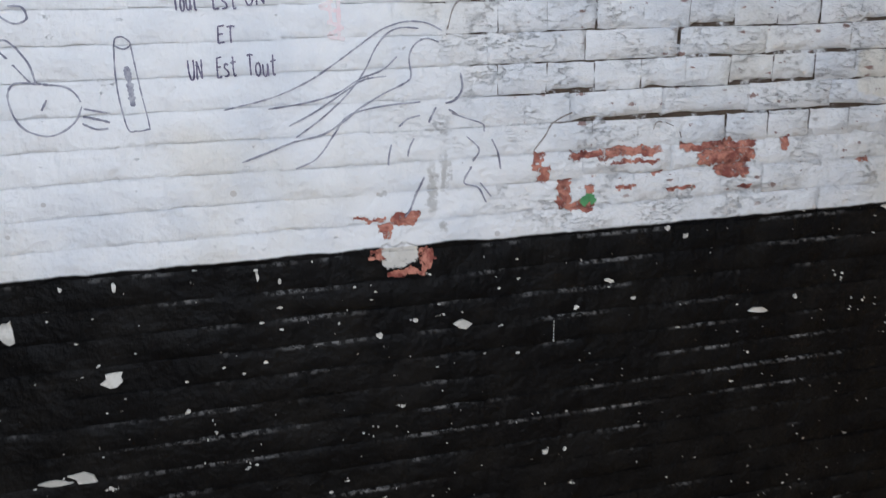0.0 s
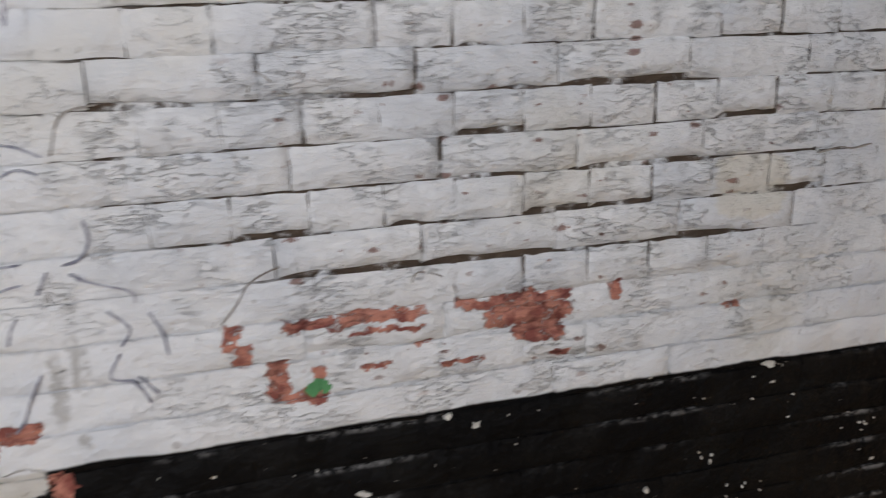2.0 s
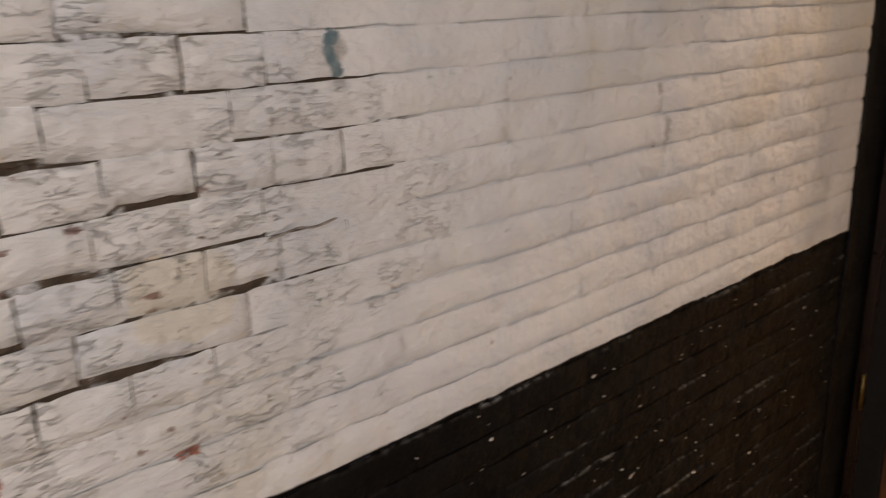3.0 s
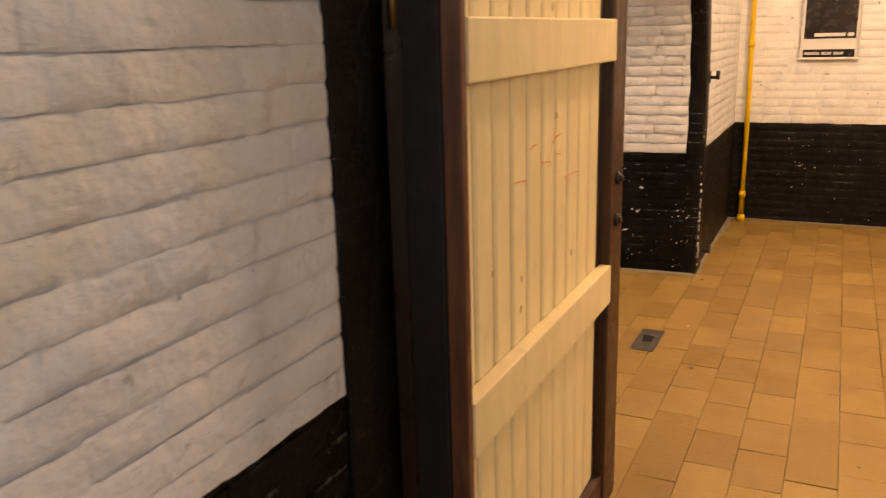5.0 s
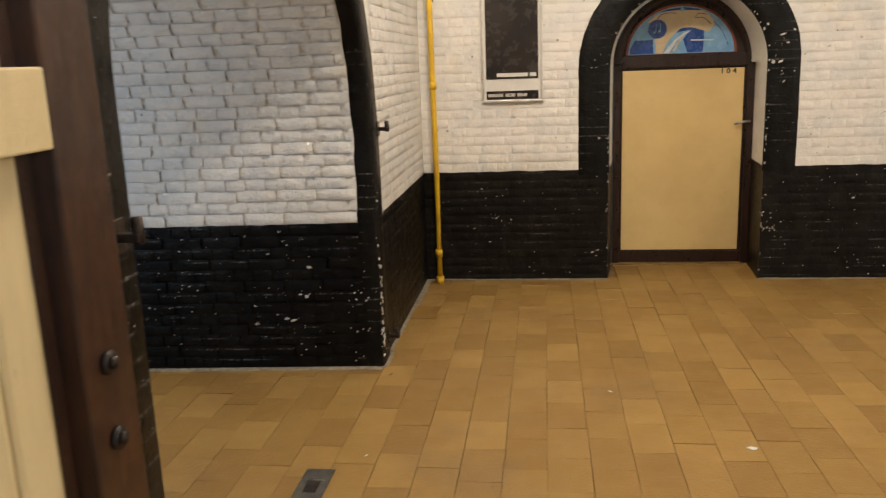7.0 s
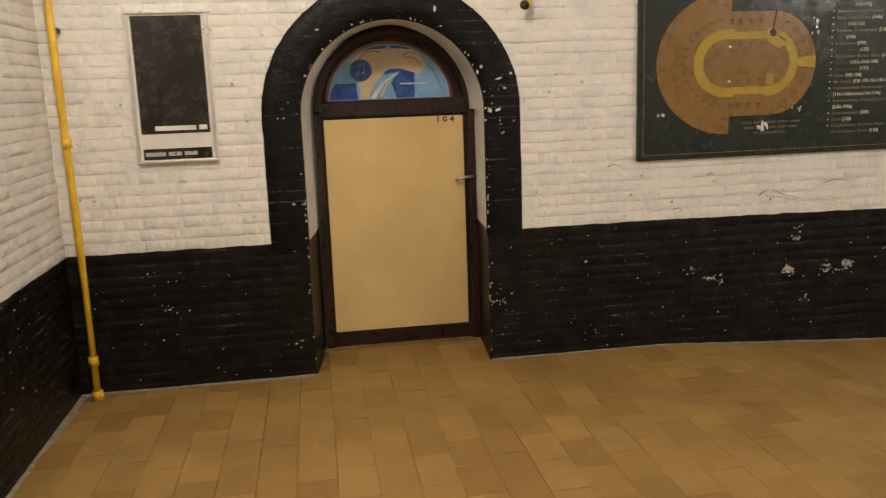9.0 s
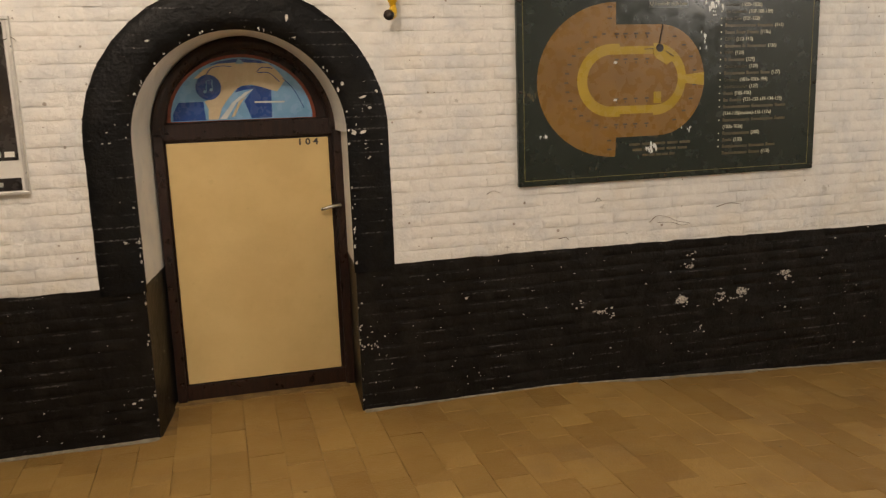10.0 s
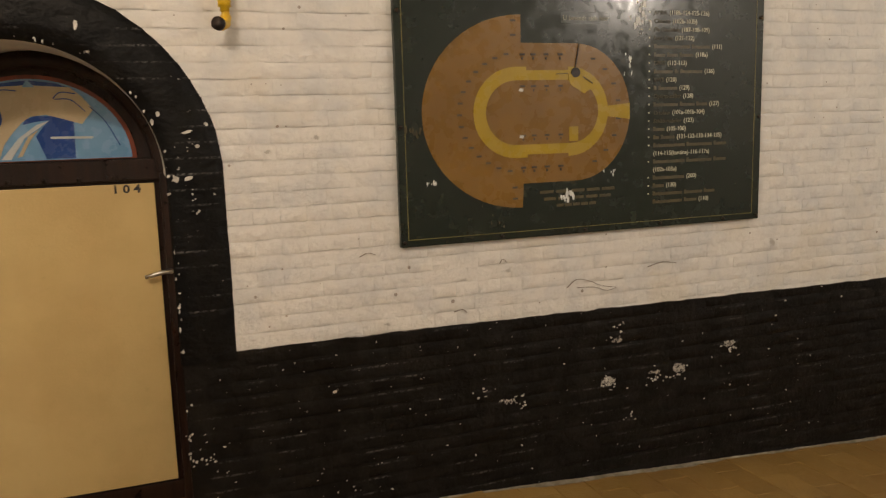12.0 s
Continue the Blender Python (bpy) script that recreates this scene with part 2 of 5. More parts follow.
FAR_CHIPS = [(2.68, 0.393, 0.035, 0.012), (3.194, 0.41, 0.040, 0.022), (3.45, 0.42, 0.03, 0.012), (3.582, 0.424, 0.034, 0.022), (3.24, 0.60, 0.03, 0.012), (3.877, 0.507, 0.03, 0.016)]
HALL_SMUDGES = [(1.891, 1.568, 0.014, 0.008), (1.70, 1.52, 0.010, 0.006), (2.70, 0.98, 0.014, 0.010), (4.12, 0.985, 0.02, 0.02), (2.15, 0.80, 0.012, 0.006), (-0.3, 1.13, 0.02, 0.008)]
# same dado black, browner, with the hall's brightness put into its colour
PAINT_HALL = wall_paint("hall_paint_lit_dado", "X", 0.765, 0.0605, (), FAR_CHIPS, HALL_SMUDGES, chips=0.8, bumpy=0.42, fall=0.010, white=(0.76, 0.75, 0.72), black=((0.0065, 0.0058, 0.0055), (0.014, 0.0122, 0.011)))
PAINT_SIDE = wall_paint("side_wall_paint", "Y", 0.762, chips=0.8, bumpy=0.42, white=(0.76, 0.75, 0.72))
PAINT_PIER = wall_paint("vault_wall_paint", "X", 0.755, bumpy=0.5, white=(0.74, 0.74, 0.72))
BLACK_BAND = wall_paint("black_band_paint", "X", 9.0, chips=0.9, bumpy=0.6)
BLACK_PLAIN = wall_paint("black_wall_end_paint", "X", 9.0, chips=0.15, bumpy=0.6)
# for unseen passage surfaces, darkened so that they bounce less daylight
DIM_PLASTER = plain("dark_unseen_plaster", (0.30, 0.29, 0.27), (0.22, 0.21, 0.20), 3, 0.8, 0.003)
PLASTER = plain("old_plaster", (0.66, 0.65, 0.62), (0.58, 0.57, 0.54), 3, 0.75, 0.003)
BLACK_WOOD = plain("black_painted_timber", (0.007, 0.0065, 0.0065), (0.012, 0.009, 0.008), 7, 0.62, 0.002, stretch=(6, 6, 1), dirt=(0.03, 0.022, 0.018))
BROWN = plain("dark_brown_timber", (0.066, 0.026, 0.012), (0.034, 0.0135, 0.008), 6, 0.36, 0.002, stretch=(8, 8, 1))
# the timber of BROWN again, lightened to paint the light on the hinge edge
LIT_EDGE_BROWN = plain("lit_brown_edge", (0.20, 0.078, 0.036), (0.11, 0.040, 0.020), 6, 0.42, 0.002, stretch=(8, 8, 1))
FRAME_BROWN = plain("stained_door_timber", (0.030, 0.0115, 0.007), (0.014, 0.006, 0.0045), 6, 0.34, 0.003, stretch=(8, 8, 1))
CREAM = plain("cream_painted_boards", (0.78, 0.655, 0.38), (0.72, 0.60, 0.345), 4, 0.42, 0.0015, stretch=(5, 5, 1), dirt=(0.46, 0.36, 0.20))
CREAM_FLAT = plain("cream_door_paint", (0.70, 0.53, 0.245), (0.64, 0.475, 0.215), 3, 0.38, 0.0008, dirt=(0.58, 0.43, 0.19))
YELLOW = plain("yellow_pipe_paint", (0.78, 0.50, 0.02), (0.62, 0.38, 0.02), 12, 0.35, 0.001, dirt=(0.30, 0.19, 0.03))
IRON = plain("black_iron", (0.02, 0.018, 0.017), (0.05, 0.035, 0.028), 30, 0.45, 0.002, 0.5)
STEEL = plain("brushed_steel", (0.55, 0.53, 0.50), (0.42, 0.41, 0.39), 20, 0.30, 0.0005, 1.0)
ALU = plain("aluminium_frame", (0.70, 0.69, 0.66), (0.58, 0.57, 0.55), 20, 0.35, 0.0005, 0.7)
BRASS = plain("worn_brass", (0.45, 0.30, 0.10), (0.25, 0.16, 0.06), 30, 0.40, 0.001, 0.9)
POSTER_BLACK = plain("poster_black", (0.018, 0.015, 0.014), (0.035, 0.028, 0.024), 6, 0.22, 0.0005)
POSTER_WHITE = plain("poster_white", (0.74, 0.73, 0.70), (0.66, 0.65, 0.62), 9, 0.35, 0.0005)
SIGN_GREEN = plain("sign_green", (0.0055, 0.0125, 0.0075), (0.009, 0.016, 0.010), 4, 0.20, 0.00012)
SIGN_BROWN = plain("sign_brown", (0.215, 0.112, 0.017), (0.18, 0.092, 0.014), 4, 0.28, 0.00012)
SIGN_YELLOW = plain("sign_yellow", (0.40, 0.28, 0.02), (0.35, 0.24, 0.02), 5, 0.28, 0.00012)
SIGN_GOLD = plain("sign_gold_line", (0.20, 0.17, 0.05), (0.15, 0.13, 0.04), 9, 0.4, 0.0005)
SIGN_DIM = plain("faded_sign_lettering", (0.085, 0.066, 0.030), (0.060, 0.048, 0.022), 40, 0.4, 0.0005)
SIGN_PLATE = plain("sign_plate_green", (0.014, 0.022, 0.017), (0.018, 0.026, 0.02), 9, 0.22, 0.0005)
SIGN_HEAD = plain("sign_heading", (0.30, 0.29, 0.20), (0.22, 0.21, 0.14), 40, 0.4, 0.0001)
SIGN_PALE = plain("sign_lettering", (0.62, 0.60, 0.48), (0.52, 0.50, 0.40), 40, 0.4, 0.0005)
WHITE_FLECK = plain("white_fleck_glint", (0.78, 0.80, 0.80), (0.62, 0.64, 0.64), 40, 0.5, 0.001)
BLUE_LIGHT = plain("light_blue_film", (0.16, 0.36, 0.62), (0.21, 0.42, 0.68), 5, 0.25, 0.0004)
BLUE_DARK = plain("dark_blue_film", (0.012, 0.055, 0.27), (0.018, 0.075, 0.33), 5, 0.25, 0.0004)
BEIGE = plain("beige_film", (0.62, 0.52, 0.34), (0.55, 0.46, 0.30), 5, 0.25, 0.0004)
FILM_WHITE = plain("pale_film", (0.66, 0.70, 0.70), (0.56, 0.62, 0.64), 5, 0.25, 0.0004)
RED_RIM = plain("red_brown_rim", (0.26, 0.055, 0.02), (0.16, 0.035, 0.015), 15, 0.4, 0.001)
KNOT = plain("knot_stain", (0.34, 0.23, 0.10), (0.48, 0.35, 0.17), 90, 0.5, 0.0005)
OLD_WHITE = plain("old_white_scabs", (0.66, 0.64, 0.59), (0.46, 0.44, 0.40), 40, 0.6, 0.001)
DUST = plain("mortar_dust", (0.30, 0.265, 0.21), (0.20, 0.165, 0.115), 30, 0.9, 0.003)
INK = plain("marker_ink", (0.075, 0.065, 0.12), (0.20, 0.18, 0.25), 60, 0.6, 0.0)
INK_DARK = plain("black_ink", (0.02, 0.018, 0.02), (0.05, 0.045, 0.045), 60, 0.6, 0.0)
PENCIL = plain("grey_marker", (0.17, 0.17, 0.22), (0.42, 0.42, 0.46), 60, 0.6, 0.0)
CRACK = plain("dark_crack", (0.16, 0.13, 0.11), (0.34, 0.31, 0.28), 60, 0.8, 0.0)
PINK = plain("faded_pink_marker", (0.78, 0.60, 0.61), (0.77, 0.70, 0.70), 60, 0.6, 0.0)
TEAL = plain("teal_smear", (0.10, 0.17, 0.20), (0.20, 0.27, 0.29), 60, 0.6, 0.0)
GREEN_SPOT = plain("green_paint_spot", (0.05, 0.22, 0.08), (0.08, 0.28, 0.11), 60, 0.6, 0.0)
GROUT = plain("dark_grout", (0.26, 0.162, 0.055), (0.16, 0.096, 0.035), 12, 0.8, 0.002)
PAVER = tile_clay()
PLATE = plain("worn_floor_plate", (0.10, 0.095, 0.09), (0.16, 0.155, 0.14), 20, 0.40, 0.002, 0.6)
ORANGE_MARK = plain("orange_scrawl", (0.62, 0.26, 0.09), (0.66, 0.36, 0.16), 60, 0.6, 0.0)

# ---- mesh helpers ----


def mesh_of(name, bm, material, smooth=False):
    me = bpy.data.meshes.new(name)
    bm.to_mesh(me)
    bm.free()
    me.materials.append(material)
    if smooth:
        for p in me.polygons:
            p.use_smooth = True
    return me


def part(name, bm, material, parent=None, label="", smooth=False):
    ob = new(name, mesh_of(name, bm, material, smooth))
    ob.parent = parent
    return tagged(ob, label)


def thing(name, label, category, group="", kind="", at=(0, 0, 0)):
    ob = new(name)
    ob.location = at
    ob.empty_display_size = 0.1
    return tagged(ob, label, category, group, kind)


def bm_box(a, b, bevel=0.0, bm=None):
    bm = bm or bmesh.new()
    made = bmesh.ops.create_cube(bm, size=1)["verts"]
    for v in made:
        v.co = Vector([a[i] if v.co[i] < 0 else b[i] for i in range(3)])
    if bevel:
        edges = list({e for v in made for e in v.link_edges})
        bmesh.ops.bevel(bm, geom=edges, offset=bevel, segments=2, affect="EDGES", profile=0.5)
    return bm


def bm_tube(points, radius, sides=12, bm=None):
    """A round bar through the points."""
    bm = bm or bmesh.new()
    rings = []
    pts = [Vector(p) for p in points]
    for i, p in enumerate(pts):
        d = (pts[min(i + 1, len(pts) - 1)] - pts[max(i - 1, 0)]).normalized()
        q = d.to_track_quat("Z", "Y")
        rings.append([bm.verts.new(p + q @ Vector((math.cos(a) * radius, math.sin(a) * radius, 0))) for a in (2 * math.pi * k / sides for k in range(sides))])
    for a, b in zip(rings, rings[1:]):
        for k in range(sides):
            bm.faces.new((a[k], a[(k + 1) % sides], b[(k + 1) % sides], b[k]))
    bm.faces.new(rings[0][::-1])
    bm.faces.new(rings[-1])
    return bm


def bm_poly(outline, depth, m=None):
    """An outline (u, z) on a wall that looks to -y, raised by depth."""
    bm = bmesh.new()
    front = [bm.verts.new((u, -depth, z)) for u, z in outline]
    back = [bm.verts.new((u, 0, z)) for u, z in outline]
    bm.faces.new(front)
    for i in range(len(front)):
        j = (i + 1) % len(front)
        bm.faces.new((front[i], back[i], back[j], front[j]))
    bmesh.ops.recalc_face_normals(bm, faces=bm.faces)
    if m is not None:
        bm.transform(m)
    return bm


def arc(cu, cz, ru, rz, a0, a1, steps=24):
    return [(cu + ru * math.cos(radians(a0 + (a1 - a0) * k / steps)), cz + rz * math.sin(radians(a0 + (a1 - a0) * k / steps))) for k in range(steps + 1)]


def curve_points(controls, steps=14):
    """A smooth run through a few control points."""
    p = [Vector(c) for c in controls]
    p = [2 * p[0] - p[1]] + p + [2 * p[-1] - p[-2]]
    out = []
    for i in range(1, len(p) - 2):
        for k in range(steps):
            t = k / steps
            out.append(0.5 * ((2 * p[i]) + (p[i + 1] - p[i - 1]) * t + (2 * p[i - 1] - 5 * p[i] + 4 * p[i + 1] - p[i + 2]) * t * t + (3 * p[i] - p[i - 1] - 3 * p[i + 1] + p[i + 2]) * t ** 3))
    return out + [p[-2]]


def bm_stroke(controls, width, depth, m, bm=None, wobble=0.3):
    """A pen stroke on a wall: a thin raised ribbon whose width wavers."""
    bm = bm or bmesh.new()
    pts = curve_points(controls)
    rows = []
    for i, p in enumerate(pts):
        d = (pts[min(i + 1, len(pts) - 1)] - pts[max(i - 1, 0)]).normalized()
        side = Vector((-d.y, d.x)) * width * 0.5 * (1 + random.uniform(-wobble, wobble)) * (0.55 if i in (0, len(pts) - 1) else 1)
        rows.append([bm.verts.new(m @ Vector((q.x, y, q.y))) for q, y in ((p + side, 0.004), (p + side, -depth), (p - side, -depth), (p - side, 0.004))])
    for a, b in zip(rows, rows[1:]):
        for k in range(3):
            bm.faces.new((a[k], b[k], b[k + 1], a[k + 1]))
    return bm


def text_mesh(name, body, size, material, m, parent=None, label="", thick=0.0008, squeeze=1.0, align="LEFT", bold=0.0):
    cu = bpy.data.curves.new(name, "FONT")
    cu.body, cu.size, cu.extrude, cu.align_x, cu.offset = body, size, thick, align, bold
    cu.resolution_u = 3
    tmp = new(name, cu)
    me = bpy.data.meshes.new_from_object(tmp.evaluated_get(bpy.context.evaluated_depsgraph_get()))
    bpy.data.objects.remove(tmp)
    me.transform(m @ pose(0, 0, 0, 90) @ Matrix.Diagonal((squeeze, 1, 1, 1)))
    me.materials.clear()
    me.materials.append(material)
    ob = new(name, me)
    ob.parent = parent
    return tagged(ob, label)


# ---- brickwork ----
BRICKS = {}


def brick_data(w, h, rough, k):
    """Vertices and faces of a brick's face: edges rolled over to the joint, uneven front.
    rough: 0 thick paint, 1 worn with open joints, 2 black dado, 3 thick smooth paint of the hall."""
    rng = random.Random(int(w * 1e4) * 31 + k * 7 + rough)
    gap, bevel, deep, jit, side = ((0.0012, 0.009, 0.0064, 0.0012, 0.93), (0.0008, 0.0045, 0.0076, 0.0016, 0.0), (0.0012, 0.007, 0.0056, 0.0012, 0.93), (0.0010, 0.007, 0.0052, 0.0012, 0.80))[rough]
    worn_out = rough == 1
    cols = 10 if worn_out else 6
    us = [0.0, gap + bevel] + [w * q / (cols - 3) for q in range(1, cols - 3)] + [w - gap - bevel, w]
    if worn_out:
        us[0], us[-1] = gap, w - gap
    zs = [gap, gap + bevel * 0.7, h * 0.5, h - gap - bevel * (1.0 if worn_out else 1.6), h - gap]
    lift = rng.uniform(-0.0014, 0.0018) if worn_out else rng.uniform(-0.0010, 0.0014)
    ends = [rng.choice((0.0, 0.5, 0.75, 0.9, 0.95, 0.97)) if worn_out else side for _ in range(2)]
    # how far the paint has broken back along the lower edge
    broken, cut = [], rng.choice((-0.006, -0.004, -0.003, -0.001, 0.001, 0.003))
    for _ in range(cols):
        cut = min(0.007, max(-0.006, cut + rng.gauss(0, 0.0021)))
        broken.append(max(0.0, cut))
    verts = []
    for j, z in enumerate(zs):
        for i, u in enumerate(us):
            y = -(deep + lift + rng.uniform(-jit, jit))
            if worn_out and j == 0:
                y, z0 = (0.0005 if broken[i] > 0.0012 else -deep * 0.6), z + broken[i]
            elif worn_out and j == 1:
                z0 = z + broken[i] * 0.9
            elif worn_out and j == 4:
                y, z0 = -deep * min(0.95, max(0.2, rng.gauss(0.62, 0.2))), z
            elif j in (0, 4):
                y, z0 = -deep * min(0.97, max(0.1, rng.gauss((0.68, 0, 0.78, 0.74)[rough], (0.25, 0, 0.27, 0.27)[rough]))), z
            else:
                z0 = z
            if 0 < j < 4 and i in (0, cols - 1):
                y = -deep * ends[i > 0] if ends[i > 0] else 0.001
            edge = 0.0 if not worn_out and i in (0, cols - 1) else rng.uniform(-jit, jit) * 1.2
            verts.append((u + edge, y, z0 + rng.uniform(-jit, jit) * (0.7 if worn_out else 1.2)))
    faces = [(j * cols + i, j * cols + i + 1, (j + 1) * cols + i + 1, (j + 1) * cols + i) for j in range(4) for i in range(cols - 1)]
    return verts, faces


def brick_mesh(w, h, rough, k, material):
    key = (round(w, 4), round(h, 4), rough, k, material.name)
    if key not in BRICKS:
        me = bpy.data.meshes.new("brick")
        vs, fs = brick_data(w, h, rough, k)
        me.from_pydata(vs, [], fs)
        me.materials.append(material)
        for p in me.polygons:
            p.use_smooth = True
        BRICKS[key] = me
    return BRICKS[key]


def lay_bricks(parent, m, u0, u1, z0, z1, course, stretcher, material, keep, style, centre, most=300, bend=None):
    """English bond on the wall m: courses of stretchers and of headers. keep(u, z, w, h) says whether a brick lies clear of the openings;
    style(u, z) gives its wear. The bricks next to centre are pieces of their own, the rest one mesh."""
    laid = []
    rows = int((z1 - z0) / course + 1e-6)
    for r in range(rows):
        z = z0 + r * course
        w = stretcher if r % 2 else stretcher / 2
        u = u0 - (stretcher / 4 if r % 2 else 0) + (0.03 if r % 4 == 1 else 0)
        while u < u1:
            a, b = max(u, u0), min(u + w, u1)
            if b - a > 0.02 and keep(a, z, b - a, course):
                laid.append((a, z, b - a))
            u += w
    laid.sort(key=lambda q: (q[0] + q[2] / 2 - centre[0]) ** 2 + (q[1] - centre[1]) ** 2)
    rng = random.Random(rows * 1000 + len(laid))
    verts, faces = [], []
    for i, (u, z, w) in enumerate(laid):
        k, rough = rng.randrange(6), style(u + w / 2, z + course / 2)
        zj = z + rng.uniform(-0.0016, 0.0016)
        p = bend(u, zj) if bend else m @ pose(u, 0, zj)
        p = p @ pose(0, 0, 0, 0, rng.uniform(-0.8, 0.8), rng.uniform(-0.35, 0.35))
        if i < most:
            ob = new("brick", brick_mesh(w, course, rough, k, material))
            ob.parent = parent
            ob.matrix_basis = p
        else:
            vs, fs = brick_data(w, course, rough, k)
            n = len(verts)
            verts += [tuple(p @ Vector(v)) for v in vs]
            faces += [tuple(n + x for x in f) for f in fs]
    if verts:
        me = bpy.data.meshes.new("brickwork")
        me.from_pydata(verts, [], faces)
        me.materials.append(material)
        for q in me.polygons:
            q.use_smooth = True
        ob = new("brickwork", me)
        ob.parent = parent
        tagged(ob, kind="stuff")

# ---- structure ----
ON_LEFT = pose(-0.9, 0, 0, 0, 0, 90)
ON_SIDE = pose(-0.93, 0, 0, 0, 0, 90)
ON_FAR = pose(0, 8.0, 0)
ON_PIER = pose(0, 6.28, 0)
TOP = 3.75


def structure(name, bm, material, label, category):
    return tagged(new(name, mesh_of(name, bm, material)), label, category, kind="structure")


def floor_z(x):
    """The hall's floor falls away beyond the plan board."""
    return -0.058 * max(0.0, x - 2.4)


bm = bmesh.new()
rows = [[bm.verts.new((x, y, floor_z(x) + z)) for y, z in ((-4.2, -0.012), (9.0, -0.012), (9.0, -0.2), (-4.2, -0.2))] for x in (-3.6, 2.4, 6.9)]
for a, b in zip(rows, rows[1:]):
    for k in range(4):
        bm.faces.new((a[k], a[(k + 1) % 4], b[(k + 1) % 4], b[k]))
bm.faces.new(rows[0])
bm.faces.new(rows[-1][::-1])
bmesh.ops.recalc_face_normals(bm, faces=bm.faces)
floor = structure("floor", bm, GROUT, "worn ochre paver floor with dark joints", "floor")
wall_left = structure("wall_left", bm_box((-1.25, -4.2, -0.012), (-0.9, 2.44, TOP)), JOINT_PASSAGE,
                      "white painted brick passage wall with black dado", "wall")
# unseen walls close the passage; their dark plaster holds back bounced light
structure("wall_passage_right", bm_box((1.8, -0.15, -0.012), (2.1, 2.44, TOP)), DIM_PLASTER, "plain unseen passage wall, darkened, beside the entrance", "wall")
structure("wall_passage_back", bm_box((1.8, -4.2, -0.012), (2.1, -1.9, TOP)), DIM_PLASTER, "plain unseen passage wall, darkened", "wall")
structure("wall_passage_lintel", bm_box((1.8, -1.9, 2.85), (2.1, -0.15, TOP)), DIM_PLASTER, "plain darkened wall above the unseen side entrance", "wall")
structure("wall_passage_end", bm_box((-0.9, -4.5, -0.012), (2.1, -4.2, TOP)), DIM_PLASTER, "plain unseen end wall of the passage, darkened", "wall")
structure("ground", bm_box((6.9, -40, -0.5), (60, 40, -0.28)), PLASTER, "pale paved ground outside the entrance", "ground")
structure("ground_side", bm_box((-60, -40, -0.5), (-3.6, 40, -0.03)), PLASTER, "pale paved ground beyond the side vault", "ground")
structure("wall_cross", bm_box((0.24, 2.44, -0.4), (6.6, 2.74, TOP)), PLASTER, "plain pale wall beside the doorway", "wall")
structure("wall_cross_lintel", bm_box((-0.9, 2.44, 2.12), (0.24, 2.74, TOP)), PLASTER, "plain pale wall above the doorway", "wall")
structure("wall_right", bm_box((6.6, 2.44, -0.4), (6.9, 8.6, TOP)), PLASTER, "plain pale end wall of the hall", "wall")
structure("ceiling", bm_box((-3.6, 2.6, TOP), (6.9, 9.0, TOP + 0.2)), PLASTER, "plain pale plaster ceiling", "ceiling")
structure("ceiling_passage", bm_box((-3.6, -4.5, TOP), (6.9, 2.6, TOP + 0.2)), DIM_PLASTER, "unseen passage ceiling, darkened to cut bounced light", "ceiling")


def strips(columns, y0, y1, m, top=TOP):
    """A wall slab with an opening: upright strips, each from its own foot."""
    bm = bmesh.new()
    for u0, u1, f0, f1 in columns:
        vs = [bm.verts.new(m @ Vector(c)) for c in ((u0, y0, f0), (u1, y0, f1), (u1, y0, top), (u0, y0, top), (u0, y1, f0), (u1, y1, f1), (u1, y1, top), (u0, y1, top))]
        for f in ((0, 1, 2, 3), (7, 6, 5, 4), (4, 5, 1, 0), (3, 2, 6, 7)):
            bm.faces.new([vs[i] for i in f])
    bmesh.ops.remove_doubles(bm, verts=bm.verts, dist=1e-5)
    return bm


# far wall, with the arched doorway
DOOR_X, DOOR_R, SPRING, BAND = 0.836, 0.502, 1.437, 0.205
REAR_X, REAR_R, REAR_SPRING = 0.884, 0.486, 1.452


steps = [DOOR_X - DOOR_R * math.cos(math.pi * k / 40) for k in range(41)]
columns = [(-0.93, steps[0], -0.012, -0.012)] + [(a, b, SPRING + math.sqrt(max(DOOR_R ** 2 - (a - DOOR_X) ** 2, 0)), SPRING + math.sqrt(max(DOOR_R ** 2 - (b - DOOR_X) ** 2, 0)))
                                                 for a, b in zip(steps, steps[1:])] + [(steps[-1], 6.6, -0.4, -0.4)]
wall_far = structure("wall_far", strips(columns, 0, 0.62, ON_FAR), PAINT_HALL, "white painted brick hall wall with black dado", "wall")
# the doorway's reveal
bm = bmesh.new()
profile = [(DOOR_X - DOOR_R, -0.012), (DOOR_X - DOOR_R, 0.4), (DOOR_X - DOOR_R, 0.8), (DOOR_X - DOOR_R, 1.1)] + arc(DOOR_X, SPRING, DOOR_R, DOOR_R, 180, 0, 40) + [(DOOR_X + DOOR_R, 1.1), (DOOR_X + DOOR_R, 0.8), (DOOR_X + DOOR_R, 0.4), (DOOR_X + DOOR_R, -0.012)]
rows = []
for u, z in profile:
    wob = 0.004 * noise.noise((u * 7, z * 7, 1.3))
    row = []
    for d in (-0.002, 0.015, 0.16, 0.32, 0.50):
        k = min(1, max(0, d / 0.47))
        uu = (u - DOOR_X) / DOOR_R * (DOOR_R + (REAR_R - DOOR_R) * k) + DOOR_X + (REAR_X - DOOR_X) * k
        zz = z if z <= SPRING else SPRING + (REAR_SPRING - SPRING) * k + (z - SPRING) / DOOR_R * (DOOR_R + (REAR_R - DOOR_R) * k)
        row.append(bm.verts.new((uu + (wob if k else 0), 8.0 + d, zz + wob)))
    rows.append(row)
